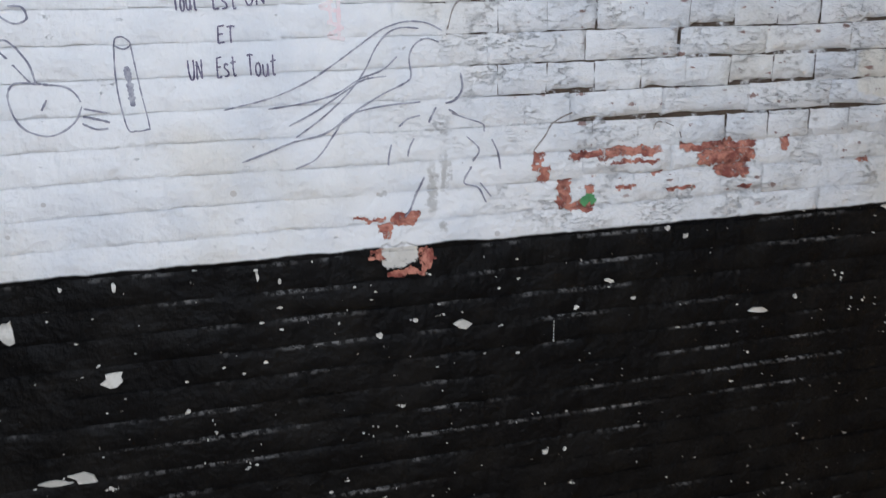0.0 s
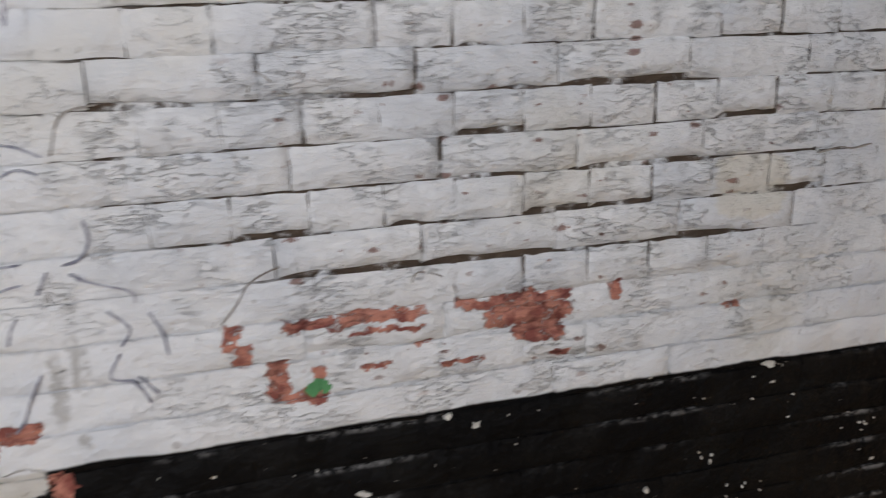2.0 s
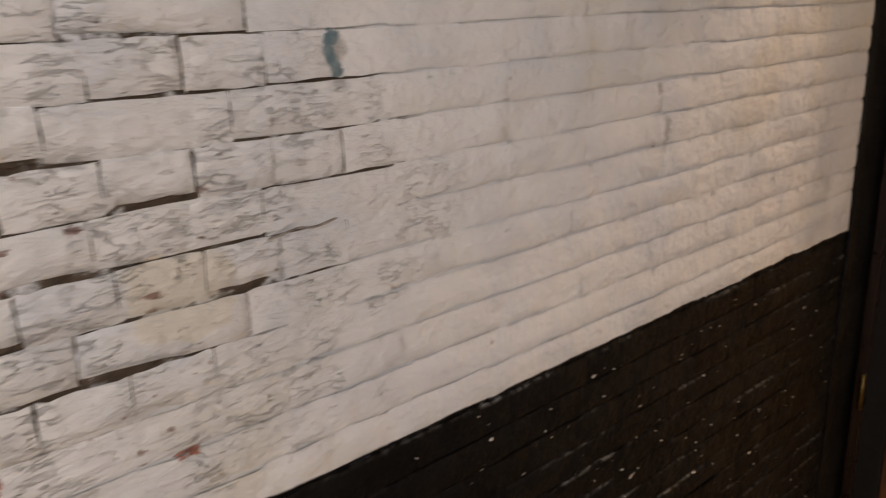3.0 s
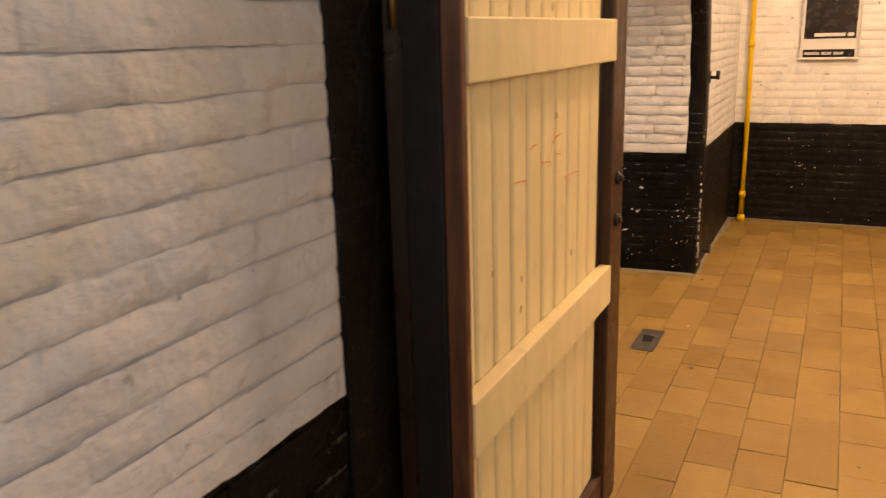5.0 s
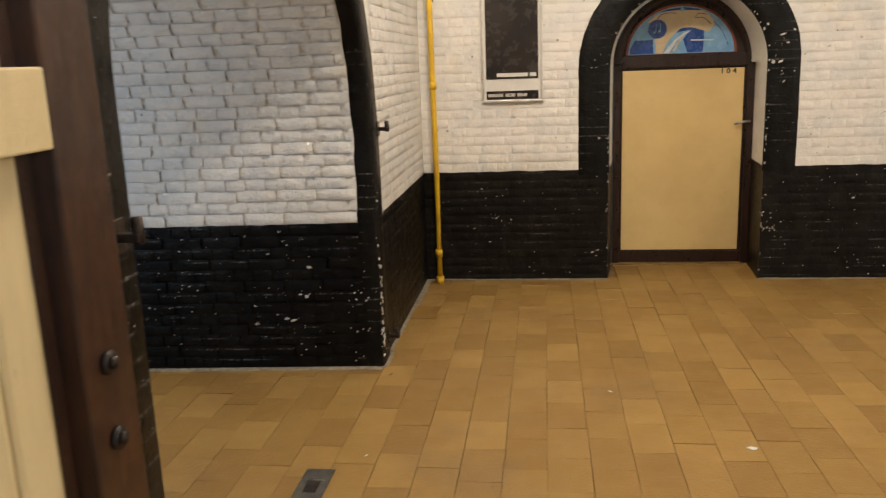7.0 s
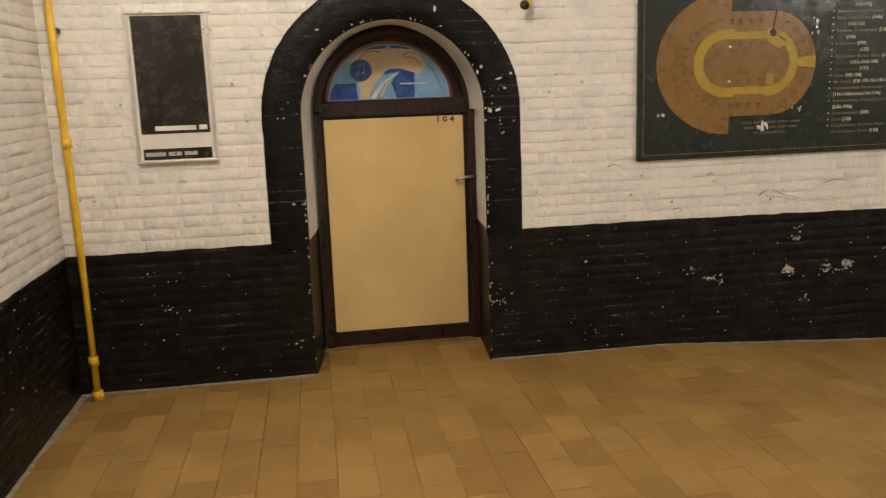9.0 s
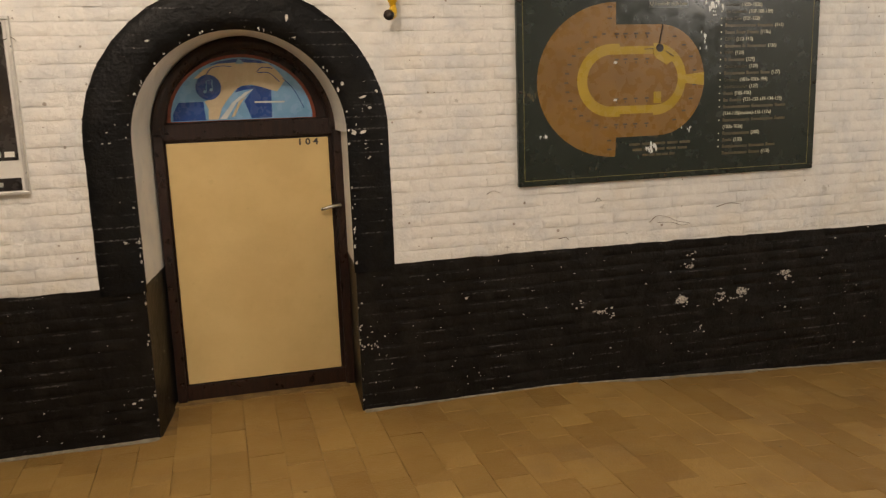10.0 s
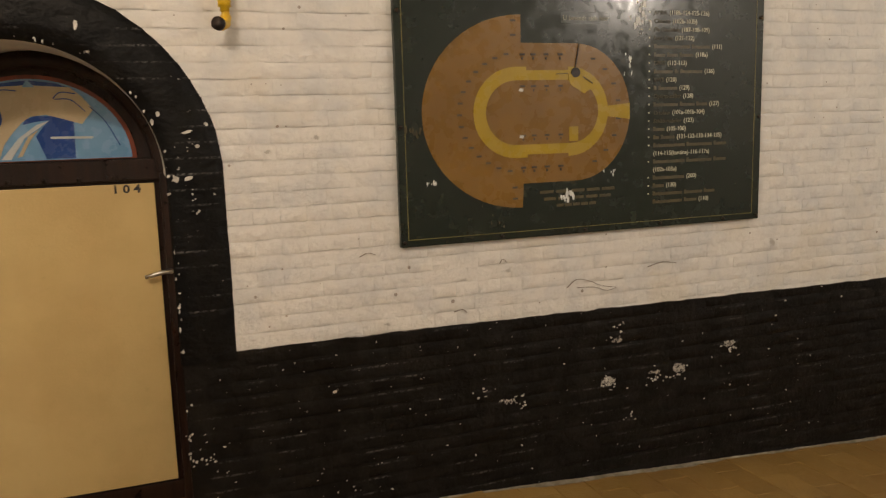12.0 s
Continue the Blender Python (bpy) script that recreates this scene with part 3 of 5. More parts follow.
for a, b in zip(rows, rows[1:]):
    for k in range(4):
        bm.faces.new((a[k], b[k], b[k + 1], a[k + 1]))
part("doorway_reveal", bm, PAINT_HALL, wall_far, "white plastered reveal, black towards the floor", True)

# black band round the arch, with its uneven hand-painted rim
bm = bmesh.new()
ring = []
for z in (0.735, 0.85, 1.0, 1.15, 1.3):
    ring.append((180, z - SPRING))
ring += [(180 - 4.5 * k, None) for k in range(41)]
ring += [(0, z - SPRING) for z in (1.3, 1.15, 1.0, 0.85, 0.735)]
rows = []
for i, (a, drop) in enumerate(ring):
    c, s = math.cos(radians(a)), math.sin(radians(a))
    base = Vector((DOOR_X, 0, SPRING + (drop or 0)))
    ww = 0.005 * noise.noise((i * 0.7, 3.1, 0.2))
    row = []
    for k, (r, d) in enumerate(((DOOR_R - 0.006, 0.004), (DOOR_R + 0.004, -0.012), (DOOR_R + 0.07, -0.015), (DOOR_R + 0.14, -0.014), (DOOR_R + BAND - 0.01 + ww, -0.013), (DOOR_R + BAND + ww, 0.003))):
        row.append(bm.verts.new((base.x + c * r, 8.0 + d + 0.003 * noise.noise((i * 0.9, k * 1.7, 5)) * (0 < k < 5), base.z + (s * r if drop is None else 0))))
    rows.append(row)
for a, b in zip(rows, rows[1:]):
    for k in range(5):
        bm.faces.new((a[k], b[k], b[k + 1], a[k + 1]))
bmesh.ops.recalc_face_normals(bm, faces=bm.faces)
part("arch_band", bm, BLACK_BAND, wall_far, "black painted band with white chips round the door arch", True)

# side wall with the vaulted side passage: near jamb at y 3.94, far jamb at y 6.28
NEAR, FAR, VAULT_TOP = 3.94, 6.28, 2.30
FAR_SPRING, FAR_R = 1.08, 1.16
far_line = [(FAR, z) for z in (-0.012, 0.4, 0.8)] + arc(FAR - FAR_R, FAR_SPRING, FAR_R, VAULT_TOP - FAR_SPRING, 0, 90, 18)
near_line = [(NEAR, z) for z in (-0.012, 0.8, 1.5)] + arc(FAR - FAR_R, 1.5, FAR - FAR_R - NEAR, VAULT_TOP - 1.5, 180, 92, 16)
outline = far_line + near_line[::-1]


def vault_foot(y):
    line = sorted([p for p in outline if p[1] > 1.0])
    for (a, za), (b, zb) in zip(line, line[1:]):
        if a <= y <= b and b > a:
            return za + (zb - za) * (y - a) / (b - a)
    return 1.08


cuts = [NEAR + (FAR - NEAR) * 0.5 * (1 - math.cos(math.pi * k / 36)) for k in range(37)]
columns = [(2.74, NEAR, -0.012, -0.012)] + [(a, b, vault_foot(a), vault_foot(b)) for a, b in zip(cuts, cuts[1:])] + [(FAR, 8.0, -0.012, -0.012)]
wall_side = structure("wall_side", strips(columns, 0, 0.05, ON_SIDE), PAINT_SIDE, "white painted brick side wall with an arched passage", "wall")
bm = bmesh.new()
SKEW = 0.058
rows = [[bm.verts.new((x, y + (x + 0.93) * SKEW, z)) for x in (-0.932, -1.4, -2.2, -3.3)] for y, z in outline]
for a, b in zip(rows, rows[1:]):
    for k in range(3):
        bm.faces.new((a[k], b[k], b[k + 1], a[k + 1]))
wall_vault = structure("wall_vault", bm, PAINT_PIER, "white painted brick vault over the side passage, black dado", "wall")


def side_band(name, line, away, parent):
    """The black band that follows one side of the passage's arch on the hall's side."""
    bm = bmesh.new()
    rows = []
    pts = [Vector(p) for p in line]
    for i, p in enumerate(pts):
        d = (pts[min(i + 1, len(pts) - 1)] - pts[max(i - 1, 0)]).normalized()
        out = Vector((d.y, -d.x)) * away
        ww = 0.012 * noise.noise((i * 1.3, 7.7, 0.4))
        rows.append([bm.verts.new((x, p.x + out.x * r, p.y + out.y * r)) for x, r in ((-1.005 + ww * 1.6, -0.004), (-0.975, -0.006 + ww * 0.5), (-0.930, -0.008), (-0.915, 0.004), (-0.912, 0.08), (-0.914, 0.165 + ww), (-0.932, 0.175 + ww))])
    for a, b in zip(rows, rows[1:]):
        for k in range(6):
            bm.faces.new((a[k], b[k], b[k + 1], a[k + 1]))
    bmesh.ops.recalc_face_normals(bm, faces=bm.faces)
    return part(name, bm, BLACK_BAND, parent, "black painted arch edge with chipped paint", True)


def finer(line, most=0.12):
    out = [line[0]]
    for a, b in zip(line, line[1:]):
        k = max(1, int(math.hypot(b[0] - a[0], b[1] - a[1]) / most))
        out += [(a[0] + (b[0] - a[0]) * i / k, a[1] + (b[1] - a[1]) * i / k) for i in range(1, k + 1)]
    return out


side_band("arch_band", finer(far_line), 1, wall_side)
side_band("arch_band", finer(near_line), -1, wall_side)

# black post and wall end at the doorway, where the leaf is hung
bm = bm_box((-0.90, 2.268, -0.012), (-0.888, 2.452, 2.6), 0.004)
bmesh.ops.subdivide_edges(bm, edges=[e for e in bm.edges if e.calc_length() > 1], cuts=30)
for v in bm.verts:
    v.co.y += 0.006 * noise.noise((v.co.z * 5, 2.2, 0)) if v.co.y < 2.3 else 0
    v.co.x += 0.003 * noise.noise((v.co.z * 9, v.co.y * 9, 4)) if v.co.x > -0.895 else 0
part("black_band", bm, BLACK_PLAIN, wall_left, "black painted strip beside the doorway", True)
post = thing("door_post", "black painted timber door post with chipped paint", "door post", kind="structure", at=(-0.85, 2.5, -0.012))


def under(name, bm, material, parent, label="", smooth=False):
    """A part given in world coordinates under a thing that stands away from the origin."""
    bm.transform(Matrix.Translation(-parent.location))
    return part(name, bm, material, parent, label, smooth)


under("post", bm_box((-0.93, 2.442, -0.012), (-0.787, 2.54, 2.118), 0.006), BLACK_WOOD, post)
under("stop", bm_box((-0.886, 2.428, -0.012), (-0.856, 2.446, 2.118), 0.004), FRAME_BROWN, post, "dark brown door stop")
for z in (0.35, 1.50):
    under("hinge", bm_tube([(-0.862, 2.424, z), (-0.862, 2.424, z + 0.11)], 0.007, 10), BRASS, post, "worn brass hinge knuckle", True)

# ---- the open boarded door ----
leaf = thing("boarded_door", "open cream boarded door with brown timber edges", "door", at=(-0.79, 2.45, 0.03))
B0, B1 = 2.462, 3.418
count = 10
for i in range(count):
    a, b = B0 + (B1 - B0) * i / count, B0 + (B1 - B0) * (i + 1) / count
    bm = bm_box((-0.797, a + 0.0012, 0.16), (-0.781, b - 0.0012, 2.06), 0.0115)
    under("board", bm, CREAM, leaf)
under("hinge_stile", bm_box((-0.785, 2.440, 0.03), (-0.748, 2.4612, 2.09), 0.003), LIT_EDGE_BROWN, leaf, "brown hinge edge, lightened as if lit")
under("lock_stile", bm_box((-0.803, 3.419, 0.03), (-0.786, 3.452, 2.09), 0.003), BROWN, leaf, "dark brown lock stile")
under("edge_strip", bm_box((-0.806, 3.4525, 0.03), (-0.752, 3.590, 2.09), 0.006), BROWN, leaf, "proud dark brown closing strip")
under("bottom_rail", bm_box((-0.803, 2.4615, 0.03), (-0.760, 3.452, 0.158), 0.004), BROWN, leaf, "dark brown bottom rail")
under("top_rail", bm_box((-0.803, 2.4615, 2.062), (-0.760, 3.452, 2.09), 0.004), BROWN, leaf, "dark brown top rail")
for z0, z1 in ((1.407, 1.516), (0.722, 0.836)):
    under("ledge", bm_box((-0.7808, 2.4625, z0), (-0.745, 3.447, z1), 0.004), CREAM, leaf, "cream painted cross ledge")
for z in (1.078, 0.955):
    bm = bm_tube([(-0.7525, 3.512, z), (-0.743, 3.512, z)], 0.019, 16)
    bm_tube([(-0.744, 3.512, z), (-0.735, 3.512, z)], 0.010, 12, bm)
    under("lock_rose", bm, IRON, leaf, "worn brown metal lock rose", True)
KNOTS = ((3.006, 1.541, 0.007), (2.800, 0.905, 0.006), (2.805, 0.973, 0.005), (3.04, 1.30, 0.005), (2.64, 1.03, 0.005), (3.17, 0.94, 0.006))
ON_LEAF = pose(-0.7805, 0, 0, 0, 0, 90)
for u, z, du, dz in ((2.76, 1.189, 0.077, -0.007), (2.925, 1.203, 0.07, -0.003), (3.10, 1.145, 0.125, -0.003), (2.86, 1.245, 0.038, 0.006), (3.007, 1.240, 0.063, 0.014), (3.02, 1.21, 0.05, -0.003)):
    bm = bm_stroke([(u, z), (u + du * 0.5, z + dz * 0.6 + 0.003), (u + du, z + dz)], 0.0030, 0.0012, ON_LEAF)
    under("scrawl", bm, ORANGE_MARK, leaf, "faint orange scrawl")

for u, z, r in KNOTS:
    bm = bm_tube([(-0.7815, u, z), (-0.7803, u, z)], r, 9)
    for v in bm.verts:
        v.co.z = z + (v.co.z - z) * 1.5 + 0.15 * (v.co.y - u)
    under("knot", bm, KNOT, leaf, "brown knot showing through the paint")

# ---- door 104 ----
DY = 8.47
ON_DOOR = pose(0, DY, 0)
door = thing("door_1", "closed cream and brown arched door with blue fanlight", "door", kind="structure", at=(DOOR_X, DY, 0))
outline_door = [(REAR_X - 0.484, 0.0)] + arc(REAR_X, REAR_SPRING, 0.484, 0.484, 180, 0, 36) + [(REAR_X + 0.484, 0.0)]
under("door_frame", bm_poly(outline_door, 0.03, pose(0, DY + 0.03, 0)), FRAME_BROWN, door, "dark stained timber frame")
ring_bm = bmesh.new()
rows = []
for k in range(41):
    a = radians(180 - 4.5 * k)
    rows.append([ring_bm.verts.new((REAR_X + math.cos(a) * r, DY + d, REAR_SPRING + math.sin(a) * r)) for r, d in ((0.484, 0.0), (0.484, -0.035), (0.430, -0.035), (0.415, 0.001))])
for a, b in zip(rows, rows[1:]):
    for k in range(3):
        ring_bm.faces.new((a[k], b[k], b[k + 1], a[k + 1]))
under("arch_frame", ring_bm, FRAME_BROWN, door, "dark stained curved frame", True)
for s in (-1, 1):
    x0, x1 = sorted((REAR_X + s * 0.484, REAR_X + s * 0.435))
    under("jamb_post", bm_box((x0, DY - 0.035, 0.0), (x1, DY + 0.001, SPRING + 0.005), 0.004), FRAME_BROWN, door)
under("cream_panel", bm_box((0.462, DY - 0.016, 0.100), (1.297, DY + 0.001, 1.402), 0.003), CREAM_FLAT, door, "flat cream painted panel")
under("bottom_rail", bm_box((0.410, DY - 0.012, 0.005), (1.360, DY + 0.001, 0.092), 0.004), FRAME_BROWN, door)
under("middle_rail", bm_box((0.44, DY - 0.022, 1.415), (1.34, DY + 0.001, 1.503), 0.005), FRAME_BROWN, door, "dark red brown middle rail")
for i in range(6):
    x = 0.50 + i * 0.128
    under("stud", bm_tube([(x, DY - 0.021, 1.432), (x, DY - 0.031, 1.432)], 0.009, 10), FRAME_BROWN, door, "", True)
    if i:
        under("rail_groove", bm_box((x - 0.055, DY - 0.0235, 1.42), (x - 0.051, DY - 0.021, 1.50)), FRAME_BROWN, door)
text_mesh("door_number", "1 0 4", 0.046, INK_DARK, pose(1.132 - DOOR_X, -0.0168, 1.366), door, "stencilled black number 104", squeeze=1.18, bold=0.0014)
FW, FZ = 0.362, 1.512
fan = arc(0.86, FZ, FW, 0.318, 180, 0, 30)
under("fanlight_rim", bm_poly(arc(0.86, FZ - 0.004, FW + 0.018, 0.338, 180, 0, 30), 0.010, ON_DOOR), RED_RIM, door, "red brown rim round the fanlight")
glass = under("fanlight", bm_poly(fan, 0.013, ON_DOOR), BLUE_LIGHT, door, "half-round fanlight with blue and beige film")


def film(name, outline, depth, material, label):
    bm = bm_poly(outline, depth, ON_DOOR)
    bm.transform(Matrix.Translation(-door.location))
    return part(name, bm, material, glass, label)


def in_fan(u, z):
    k = math.hypot((u - 0.86) / (FW - 0.006), (z - FZ) / 0.312)
    return (u, z) if k <= 1 else (0.86 + (u - 0.86) / k, FZ + (z - FZ) / k)


film("film_block", [in_fan(*p) for p in ((0.51, 1.516), (0.672, 1.516), (0.666, 1.610), (0.544, 1.609), (0.512, 1.555))], 0.0145, BLUE_DARK, "dark blue film block")
film("film_top", [in_fan(*p) for p in ((0.70, 1.80), (0.76, 1.83), (0.86, 1.84), (0.97, 1.83), (1.04, 1.79), (0.98, 1.797), (0.86, 1.806), (0.76, 1.800))], 0.0148, BLUE_DARK, "dark blue film strip")
film("film_peak", [(0.840, 1.798), (0.884, 1.798), (0.860, 1.828)], 0.0158, BLUE_LIGHT, "light blue film point")
wave = [(0.629, 1.728), (0.68, 1.772), (0.756, 1.800), (0.86, 1.805), (1.01, 1.797), (1.05, 1.76), (1.09, 1.708), (1.044, 1.650), (0.97, 1.674), (0.914, 1.690), (0.86, 1.684), (0.829, 1.663), (0.79, 1.620),
        (0.758, 1.577), (0.735, 1.517), (0.686, 1.517), (0.690, 1.570), (0.672, 1.612), (0.735, 1.630), (0.750, 1.700), (0.70, 1.730)]
film("film_wave", [in_fan(*p) for p in wave], 0.0150, BEIGE, "beige sweeping film shape")
film("film_block", [(0.829, 1.652), (0.841, 1.672), (0.875, 1.686), (0.938, 1.684), (1.014, 1.660), (1.010, 1.517), (0.904, 1.517), (0.873, 1.606), (0.900, 1.640), (0.925, 1.668), (0.88, 1.664)], 0.0155, BLUE_DARK, "dark blue film block")
film("film_streak", [(0.742, 1.518), (0.778, 1.518), (0.832, 1.600), (0.925, 1.666), (0.880, 1.652), (0.810, 1.600)], 0.0165, FILM_WHITE, "pale film streak")
film("film_streak", [(0.800, 1.525), (0.818, 1.530), (0.852, 1.592), (0.886, 1.634), (0.845, 1.606)], 0.0165, BEIGE, "beige film streak")
for line in (((0.690, 1.745), (0.720, 1.778), (0.770, 1.788), (0.82, 1.784)), ((0.945, 1.752), (0.975, 1.776), (1.030, 1.770)), ((0.950, 1.750), (1.010, 1.746), (1.060, 1.700)), ((1.075, 1.720), (1.130, 1.660), (1.180, 1.560))):
    pen = bm_stroke(line, 0.004, 0.0172, ON_DOOR, None, 0.1)
    pen.transform(Matrix.Translation(-door.location))
    part("film_line", pen, BLUE_DARK, glass, "thin dark line in the film")
film("film_disc", arc(0.697, 1.682, 0.064, 0.064, 0, 345, 23), 0.0165, BLUE_DARK, "dark blue disc")
note = bm_tube([(0.716, DY - 0.018, 1.650), (0.720, DY - 0.018, 1.705), (0.748, DY - 0.018, 1.710), (0.748, DY - 0.018, 1.660)], 0.0022, 6)
bm_tube([(0.709, DY - 0.0165, 1.650), (0.709, DY - 0.019, 1.650)], 0.008, 10, note)
bm_tube([(0.741, DY - 0.0165, 1.659), (0.741, DY - 0.019, 1.659)], 0.008, 10, note)
note.transform(Matrix.Translation(-door.location) @ pose(-0.031, 0, 0.010))
part("film_note", note, BLUE_LIGHT, glass, "light blue note shape")
film("film_bar", [(0.925, 1.595), (1.080, 1.592), (1.080, 1.601), (0.925, 1.604)], 0.0168, FILM_WHITE, "pale bar of lettering")
bm = bm_tube([(1.335, DY - 0.016, 1.03), (1.335, DY - 0.060, 1.03)], 0.010, 10)
bm_tube([(1.340, DY - 0.058, 1.033), (1.30, DY - 0.060, 1.029), (1.26, DY - 0.060, 1.020), (1.232, DY - 0.055, 1.013)], 0.0095, 10, bm)
under("lever_handle", bm, STEEL, door, "worn steel lever handle", True)
under("lock_plate", bm_box((1.315, DY - 0.012, 0.95), (1.352, DY, 1.115), 0.004), IRON, door, "dark lock plate")
under("lock_cylinder", bm_tube([(1.333, DY - 0.011, 1.19), (1.333, DY - 0.024, 1.19)], 0.014, 12), STEEL, door, "steel lock cylinder", True)
under("threshold", bm_box((0.337, 8.395, -0.012), (1.335, DY, 0.006), 0.004), GROUT, door)

# ---- poster ----
poster = thing("framed_poster", "black poster with white band in aluminium frame", "poster", at=(-0.30, 8.0, 1.23))
PX0, PX1, PZ0, PZ1 = -0.505, -0.100, 1.232, 2.000
for a, b in (((PX0, PZ0), (PX1, PZ0 + 0.016)), ((PX0, PZ1 - 0.016), (PX1, PZ1)), ((PX0, PZ0 + 0.0165), (PX0 + 0.016, PZ1 - 0.0165)), ((PX1 - 0.016, PZ0 + 0.0165), (PX1, PZ1 - 0.0165))):
    under("frame", bm_box((a[0], 7.966, a[1]), (b[0], 8.001, b[1]), 0.003), ALU, poster, "aluminium snap frame bar")
under("sheet", bm_box((PX0 + 0.015, 7.978, PZ0 + 0.015), (PX1 - 0.015, 7.999, PZ1 - 0.015)), POSTER_WHITE, poster, "white poster sheet")
under("picture", bm_box((PX0 + 0.030, 7.9755, 1.385), (PX1 - 0.030, 7.9785, 1.975)), POSTER_BLACK, poster, "plain black picture")
under("black_band", bm_box((PX0 + 0.030, 7.9755, 1.252), (PX1 - 0.030, 7.9785, 1.308)), POSTER_BLACK, poster, "black band")
for x0, x1 in ((-0.405, -0.200), (-0.185, -0.145)):
    under("lettering_bar", bm_box((x0, 7.974, 1.400), (x1, 7.976, 1.424)), POSTER_WHITE, poster, "white bar of lettering")
for x0, x1 in ((-0.465, -0.365), (-0.350, -0.285), (-0.270, -0.205)):
    under("lettering_bar", bm_box((x0, 7.974, 1.270), (x1, 7.976, 1.290)), ALU, poster, "grey bar of lettering")
for k in range(5):
    u, z = -0.33 + 0.05 * k, 1.88 + 0.02 * math.sin(k * 2)
    under("faint_stroke", bm_stroke([(u, z), (u + 0.03, z + 0.01), (u + 0.05, z - 0.005)], 0.003, 0.0012, pose(0, 7.976, 0)), SIGN_DIM, poster)

# ---- the plan board ----
SY, SX0, SX1, SZ0, SZ1 = 7.970, 2.212, 4.008, 1.116, 2.36
board = thing("plan_board", "dark green plan board with brown and yellow oval map", "sign", at=(3.1, 8.0, SZ0))
under("panel", bm_box((SX0, SY, SZ0), (SX1, 8.001, SZ1), 0.003), SIGN_GREEN, board, "dark green glossy panel")
for a, b in (((SX0 + 0.03, SZ0 + 0.028), (SX1 - 0.04, SZ0 + 0.031)), ((SX0 + 0.03, SZ1 - 0.031), (SX1 - 0.04, SZ1 - 0.028)), ((SX0 + 0.03, SZ0 + 0.0315), (SX0 + 0.033, SZ1 - 0.0315)), ((SX1 - 0.043, SZ0 + 0.0315), (SX1 - 0.04, SZ1 - 0.0315))):
    under("border_line", bm_box((a[0], SY - 0.001, a[1]), (b[0], SY + 0.001, b[1])), SIGN_GOLD, board, "thin gold border line")


def on_board(name, outline, depth, material, label=""):
    return under(name, bm_poly(outline, depth, pose(0, SY, 0)), material, board, label)


MX, MZ = 2.758, 1.645
shape = arc(MX, MZ, 0.442, 0.398, 90, 270, 30) + [(MX + 0.005, 1.348)] + arc(3.015, MZ - 0.006, 0.270, 0.290, -90, 90, 24) + [(MX, 1.930)]
on_board("map_ground", shape, 0.0015, SIGN_BROWN, "ochre brown oval map ground")
track = arc(2.733, MZ, 0.194, 0.188, 90, 270, 20) + [(2.782, 1.457), (2.782, 1.470), (2.979, 1.470), (2.979, 1.457)] + arc(2.985, MZ, 0.188, 0.188, -90, 90, 18) + [(2.978, 1.833), (2.978, 1.818), (2.780, 1.818), (2.780, 1.833)]
on_board("map_track", track, 0.003, SIGN_YELLOW, "yellow track on the map")
on_board("map_infield", arc(2.733, MZ, 0.138, 0.133, 90, 270, 20) + arc(2.990, MZ, 0.133, 0.133, -90, 90, 18), 0.0045, SIGN_BROWN, "brown infield on the map")
on_board("map_spur", [(3.160, 1.664), (3.284, 1.676), (3.284, 1.606), (3.160, 1.622)], 0.0029, SIGN_YELLOW, "yellow spur of the track")
on_board("map_kiosk", [(2.980, 1.520), (3.024, 1.520), (3.024, 1.581), (2.980, 1.581)], 0.006, SIGN_YELLOW, "yellow block on the map")
on_board("map_kiosk", [(2.978, 1.800), (3.045, 1.800), (3.088, 1.738), (3.066, 1.728), (3.056, 1.718), (2.990, 1.756), (2.978, 1.774)], 0.006, SIGN_YELLOW, "yellow block on the map")
on_board("you_are_here", arc(3.013, 1.808, 0.021, 0.021, 0, 345, 23), 0.0075, INK_DARK, "black round place mark")
on_board("pointer_line", [(3.010, 1.83), (3.013, 1.83), (3.032, 1.93), (3.029, 1.93)], 0.0070, INK_DARK)
on_board("pointer_line", [(2.920, 1.801), (2.975, 1.803), (2.975, 1.806), (2.920, 1.804)], 0.0070, INK_DARK)
on_board("pointer_line", [(3.047, 1.789), (3.049, 1.792), (3.097, 1.764), (3.095, 1.761)], 0.0070, INK_DARK)
on_board("heading_plate", [(2.945, 2.010), (3.180, 2.010), (3.180, 2.058), (2.945, 2.058)], 0.0010, SIGN_PLATE, "faint paler strip behind the heading")
for k in range(15):
    a = radians(104 + k * 11)
    u, z = MX + 0.280 * math.cos(a), MZ + 0.246 * math.sin(a)
    on_board("plot_number", [(u - 0.011, z - 0.004), (u + 0.011, z - 0.004), (u + 0.011, z + 0.004), (u - 0.011, z + 0.004)], 0.0025, INK_DARK, "small dark plot number")
for k in range(8):
    a = radians(-62 + k * 18)
    u, z = 3.0 + 0.228 * math.cos(a), MZ + 0.245 * math.sin(a)
    on_board("plot_number", [(u - 0.011, z - 0.004), (u + 0.011, z - 0.004), (u + 0.011, z + 0.004), (u - 0.011, z + 0.004)], 0.0025, INK_DARK)
for z, below in ((1.879, -0.017), (1.749, -0.018), (1.545, -0.016), (1.412, -0.016)):
    for u in (2.752, 2.802, 2.863, 2.929):
        on_board("plot_number", [(u, z), (u + 0.022, z), (u + 0.022, z + 0.008), (u, z + 0.008)], 0.0055, INK_DARK)
        on_board("plot_mark", [(u + 0.008, z + below), (u + 0.014, z + below), (u + 0.014, z + below + 0.010), (u + 0.008, z + below + 0.010)], 0.0055, INK_DARK)
